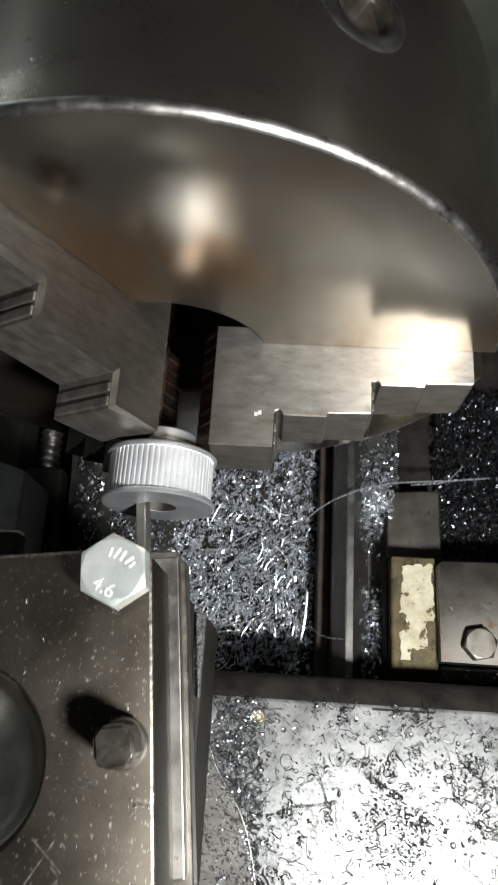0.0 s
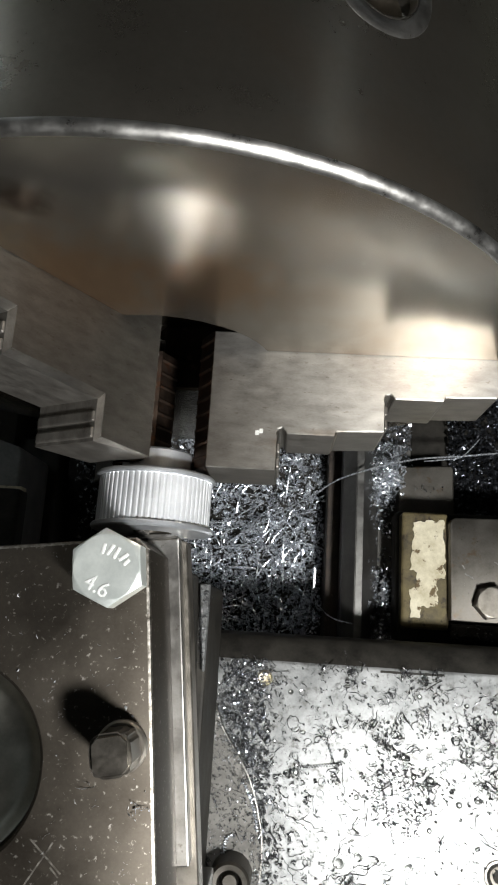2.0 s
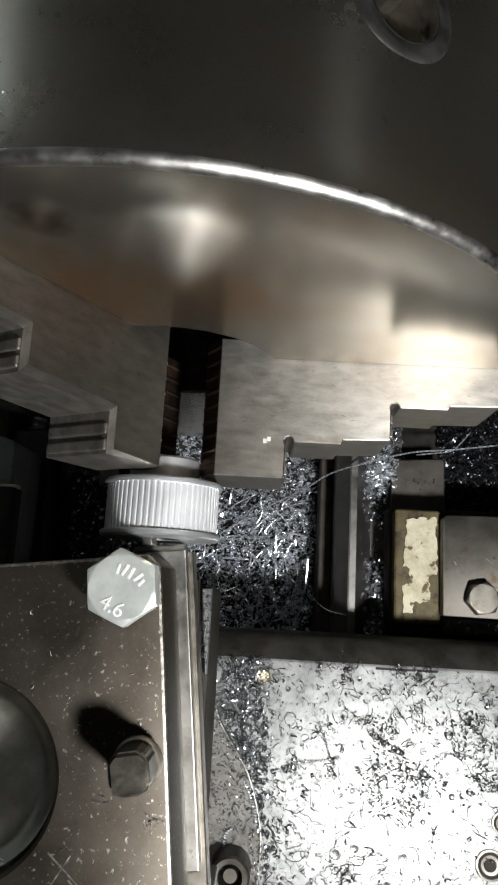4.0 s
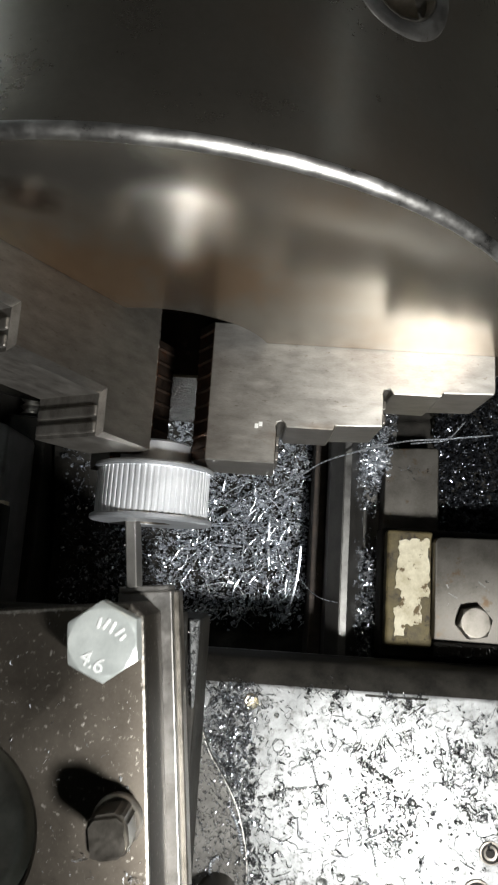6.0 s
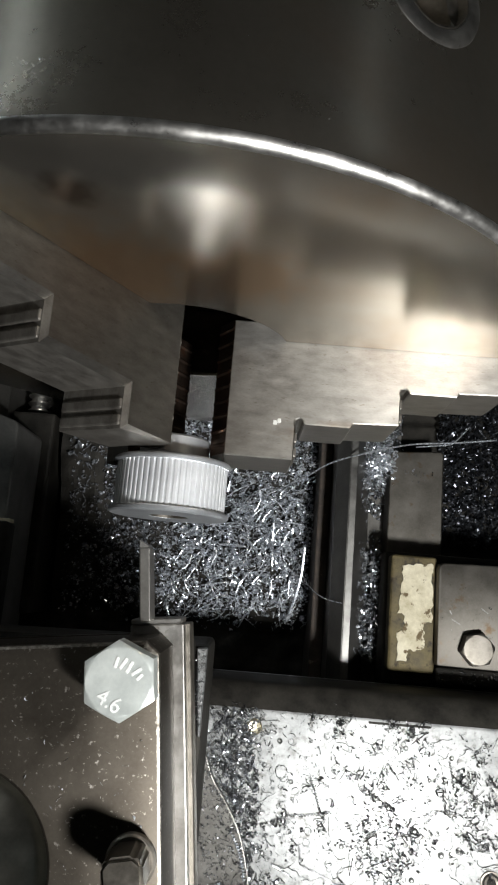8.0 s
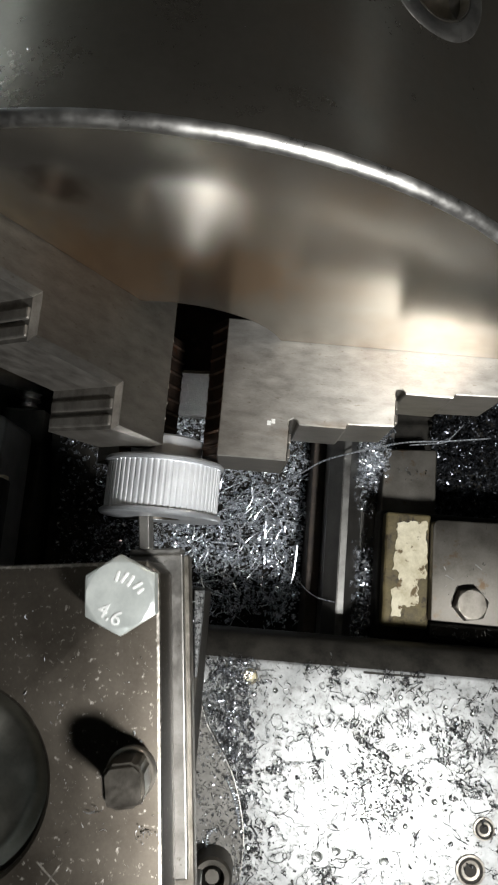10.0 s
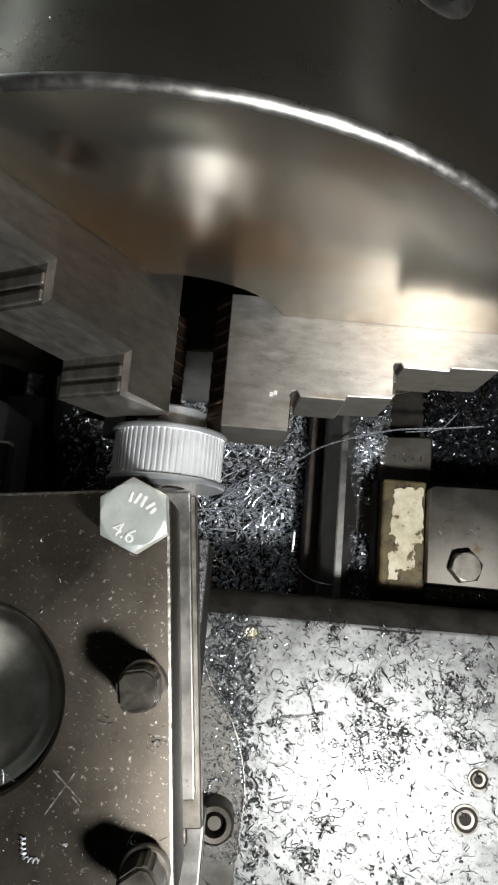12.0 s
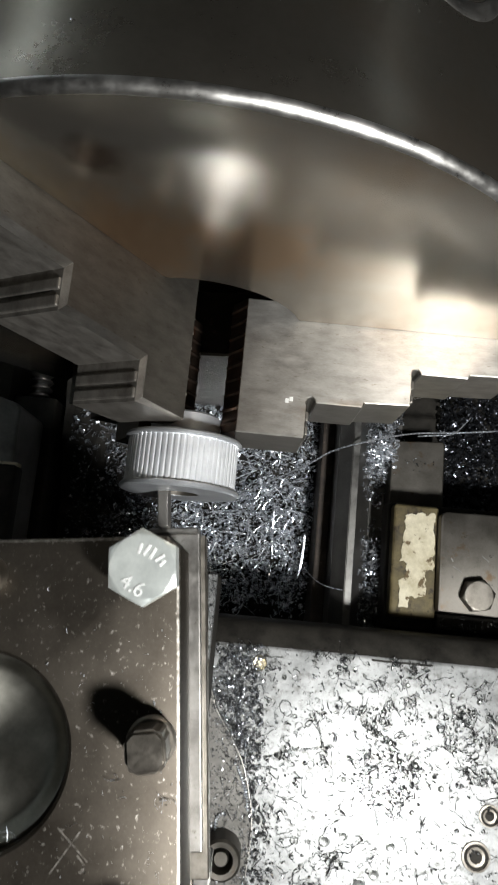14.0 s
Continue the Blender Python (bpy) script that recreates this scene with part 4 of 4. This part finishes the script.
def chips_on_carriage():
    rng = np.random.default_rng(21)
    places, sizes = [], []
    for k in range(20000):
        x, y = rng.uniform(12, 190), rng.uniform(-262, -111)
        n = noise.noise(Vector((x * 0.035, y * 0.035, 5))) + 0.8 * noise.noise(Vector((x * 0.13, y * 0.13, 2)))
        n += 0.55 * math.exp(-((x - 88) / 18) ** 2 - ((y + 150) / 26) ** 2)
        strip = math.exp(-((x - 24 - 0.06 * (-110 - y)) / 11) ** 2) * (1 if y > -205 else 0.3)
        keep = 0.10 + 2.4 * max(0, n - 0.14) + 0.8 * strip
        if rng.random() > keep:
            continue
        places.append((x, y, SADDLE_Z + 0.5 + (rng.uniform(0, 2.2) if strip > 0.4 else rng.uniform(0, 0.5))))
        sizes.append(0.5 + 1.15 * rng.random() ** 1.6)
    for k in range(900):
        x, y = rng.uniform(12, 37), rng.uniform(-190, -111)
        places.append((x, y, SADDLE_Z + 0.6 + rng.uniform(0, 2)))
        sizes.append(rng.uniform(0.45, 0.9))
    for k in range(12000):
        x, y = rng.uniform(12, 190), rng.uniform(-262, -111)
        if rng.random() < 0.3 + 1.2 * noise.noise(Vector((x * 0.05, y * 0.05, 9))):
            places.append((x, y, SADDLE_Z + 0.25))
            sizes.append(rng.uniform(0.18, 0.5))
    for k in range(2000):
        y = rng.uniform(-215, -128)
        edge = np.interp(y, [-222, -200, -186.5, -176.5, -162.8, -153.4, -140.6, -131.5], [33.8, 35.4, 36.0, 34.6, 30.6, 25.6, 16.8, 13.0])
        x = edge - 0.6 - 24 * rng.random() ** 1.5
        places.append((x, y, SADDLE_Z + 5.2 + rng.uniform(0, 0.5)))
        sizes.append(rng.uniform(0.2, 0.6))
    threads = bmesh.new()
    for k in range(130):
        x, y, turn = rng.uniform(44, 180), rng.uniform(-250, -116), rng.uniform(0, 6.28)
        line = []
        for j in range(rng.integers(6, 16)):
            line.append((x, y, SADDLE_Z + 0.35 + rng.uniform(0, 0.3)))
            turn += rng.normal(0, 0.55)
            x, y = x + 1.1 * math.cos(turn), y + 1.1 * math.sin(turn)
            if y > -112:
                break
        if len(line) > 3:
            merge(threads, tube(line, rng.uniform(0.07, 0.16), 3))
    for line, z in (([(27.0, -161.7), (30.2, -167.9), (32.2, -173.5), (33.4, -179.8)], -115.0), ([(20.6, -190.9), (20.1, -184.0), (23.6, -181.0)], -114.8), ([(-23.1, -163.2), (-22.0, -168.0), (-18.0, -168.5)], 25.6)):
        bright = structure("coiled_chip", coil([(x, y, z) for x, y in line], 0.55, 1.2, 0.25, 1), CHIP, "small coiled bright chip lying on the carriage", "metal chip", "")
        ORIGIN[bright.name] = (Vector((0, 0, 0)), 0)
        carried.append(bright)
    z = SADDLE_Z + 0.7
    for line in ([(59.2, -137.8), (62, -144), (64.2, -151.0)], [(49.2, -154.2), (60, -153), (69.4, -151.0)], [(120.4, -126.2), (121.8, -132), (122.6, -137.7)], [(83.1, -154.1), (86.5, -163), (88.4, -172.0), (90.8, -182.3)], [(110.0, -152.8), (116.6, -146.8)], [(60, -137), (68, -141)]):
        merge(threads, coil([(x, y, z) for x, y in line], 0.55, 1.25, 0.17, 1))
    for line in ([(57.0, -173.0), (67.9, -177.2), (72.0, -179.4), (80.1, -180.6), (88.4, -188.6), (97, -194)], [(85.8, -172.5), (95.7, -168.3)], [(109.4, -183.4), (111.9, -176.4), (117.9, -180.3)], [(57, -173), (56.5, -165)]):
        merge(threads, tube(smooth_line([(x, y, z) for x, y in line]), 0.4, 4))
    ob = structure("fine_threads", threads, CHIP_WET, "fine wavy steel threads lying in the oil on the saddle", "metal chips", "stuff")
    ORIGIN[ob.name] = (Vector((0, 0, 0)), 0)
    carried.append(ob)
    close = [k for k, q in enumerate(places) if q[0] < 34 + 0.06 * (-110 - q[1]) + 4 * noise.noise(Vector((q[1] * 0.1, 0, 7)))]
    for mat, picked, label in ((CHIP_DULL_AND_SHADE, close[::2], "glittering steel chips swept against the swivel plate"), (CHIP_WET, close[1::2], "dark oily chips swept against the swivel plate")):
        v, f = scatter([places[k] for k in picked], [1.2 * sizes[k] for k in picked], rng, 0.4)
        carried.append(stuff_mesh("metal_chips", v, f, mat, label, "metal chips"))
    close = set(close)
    rest = [k for k in range(len(places)) if k not in close]
    v, f = scatter([places[k] for k in rest], [sizes[k] for k in rest], rng, 0.75)
    carried.append(stuff_mesh("metal_chips", v, f, CHIP_WET, "oily steel chips strewn over the saddle", "metal chips"))
    # specks on the tool post
    places, sizes = [], []
    c, s = math.cos(radians(POST_TURN)), math.sin(radians(POST_TURN))
    for k in range(700):
        x, y = rng.uniform(-100, -1), rng.uniform(-104, -2)
        if math.hypot(x + 53.5, y + 53) < 27 or rng.random() > 0.15 + 0.85 * min(1, -y / 90):
            continue
        places.append((4.3 + c * x - s * y, -73.7 + s * x + c * y, 25.15))
        sizes.append(rng.uniform(0.18, 0.6) if rng.random() < 0.9 else rng.uniform(0.7, 1.3))
    for k in range(16):
        x, y = -4.3 + rng.normal(0, 1.1), -65.4 + rng.normal(0, 0.8)
        places.append((4.3 + c * x - s * y, -73.7 + s * x + c * y, 25.5 + rng.uniform(0, 0.6)))
        sizes.append(rng.uniform(0.4, 0.8))
    for x, y in ((-12.4, -164.4), (-5.0, -134.5), (4.1, -162.4), (-30, -150), (-45, -165)):
        for k in range(4):
            places.append((x + rng.normal(0, 0.5), y + rng.normal(0, 0.5), 25.5))
            sizes.append(rng.uniform(0.6, 1.2))
    v, f = scatter(places, sizes, rng, 0.9, (4, 7))
    carried.append(stuff_mesh("metal_chips", v, f, CHIP, "tiny bright chips on the tool post", "metal chips"))
    places, sizes = [], []
    for k in range(160):
        x, y = rng.uniform(126, 215), rng.uniform(-97.5, -90.5)
        places.append((x, y, -163 + rng.uniform(0, 1.5)))
        sizes.append(rng.uniform(0.6, 1.1))
    for k in range(60):
        x, y = rng.uniform(124, 200), rng.uniform(-88, -40)
        places.append((x, y, -154.4))
        sizes.append(rng.uniform(0.2, 0.7))
    for k in range(260):
        x, y = rng.uniform(9.2, 12.3), rng.uniform(-112, -82)
        places.append((x, y, -58.9 + rng.uniform(0, 0.3)))
        sizes.append(rng.uniform(0.2, 0.55))
    v, f = scatter(places, sizes, rng, 0.8)
    carried.append(stuff_mesh("metal_chips", v, f, CHIP_WET, "oily chips along the wiper plate", "metal chips"))


chips_on_carriage()


def specks_on_chuck():
    """Single chips that stick to the oily barrel and face."""
    rng = np.random.default_rng(3)
    places, sizes = [], []
    for a, y, size in ((98.9, 13.1, 0.5), (80, 21, 0.16), (66, 30, 0.14), (93, 52, 0.2), (74, 12, 0.12)):
        t = radians(a)
        places.append(((R_CHUCK + 0.2) * math.cos(t), y, (R_CHUCK + 0.2) * math.sin(t)))
        sizes.append(size)
    for x, z, size in ((55, 66, 0.2), (62, 44, 0.14), (24, 40, 0.16), (-20, 77, 0.14), (70, 30, 0.2), (10, 36, 0.14)):
        places.append((x, -0.2, z))
        sizes.append(size)
    v, f = scatter(places, sizes, rng, 0.3, (7,))
    stuff_mesh("metal_chips", v, f, CHIP, "single bright specks stuck to the oily chuck", "metal chips")


specks_on_chuck()


def oil_drops():
    """Low round drops and rings of oil on the saddle."""
    rng = np.random.default_rng(8)
    drops = bmesh.new()
    known = [(67.8, -190.2, 2.6), (76, -187.5, 2.0), (96.5, -190.0, 1.9), (90, -201.5, 2.4), (33, -210, 3.2), (84, -206, 2.6)]
    for k in range(60):
        x, y, r = known[k] if k < len(known) else (rng.uniform(38, 170), rng.uniform(-250, -118), rng.uniform(0.5, 1.5))
        profile = [(r, 0.0), (r * 0.93, 0.28), (r * 0.78, 0.34), (r * 0.6, 0.24), (r * 0.15, 0.2)]
        merge(drops, moved(solid_turn(profile, 18), x, y, SADDLE_Z + 0.02))
    ob = structure("oil_drops", drops, OIL, "small clear rings and drops of oil on the saddle", "oil", "stuff", True)
    ORIGIN[ob.name] = (Vector((0, 0, 0)), 0)
    carried.append(ob)


oil_drops()

# ---- motion: the carriage slides to and fro along the bed ----
SLIDE = [
    (0.00, 0.00),
    (0.50, -16.07),
    (1.00, -4.14),
    (1.50, 10.32),
    (2.00, 13.96),
    (2.50, -5.32),
    (2.70, -12.58),
    (2.95, -16.50),
    (3.45, -3.00),
    (3.95, 11.00),
    (4.30, 14.20),
    (4.60, 12.00),
    (4.80, 8.25),
    (5.00, -0.74),
    (5.50, -17.24),
    (6.00, -4.90),
    (6.50, 9.81),
    (7.00, 14.78),
    (7.50, -2.56),
    (8.00, -16.92),
    (8.20, -10.50),
    (8.60, 2.00),
    (9.00, 11.50),
    (9.35, 14.60),
    (9.80, 9.50),
    (10.30, -3.00),
    (10.50, -7.72),
    (10.72, -11.20),
    (11.00, -9.26),
    (11.50, 4.66),
    (12.00, 14.49),
    (12.50, 4.41),
    (13.00, -8.69),
    (13.50, -10.50),
    (14.00, 3.51),
]


def motions():
    for ob in carried:
        (x, y, z), turn = ORIGIN[ob.name]
        walk(ob, [(t, at(x, y + s, z, 0, 0, turn)) for t, s in SLIDE])


motions()
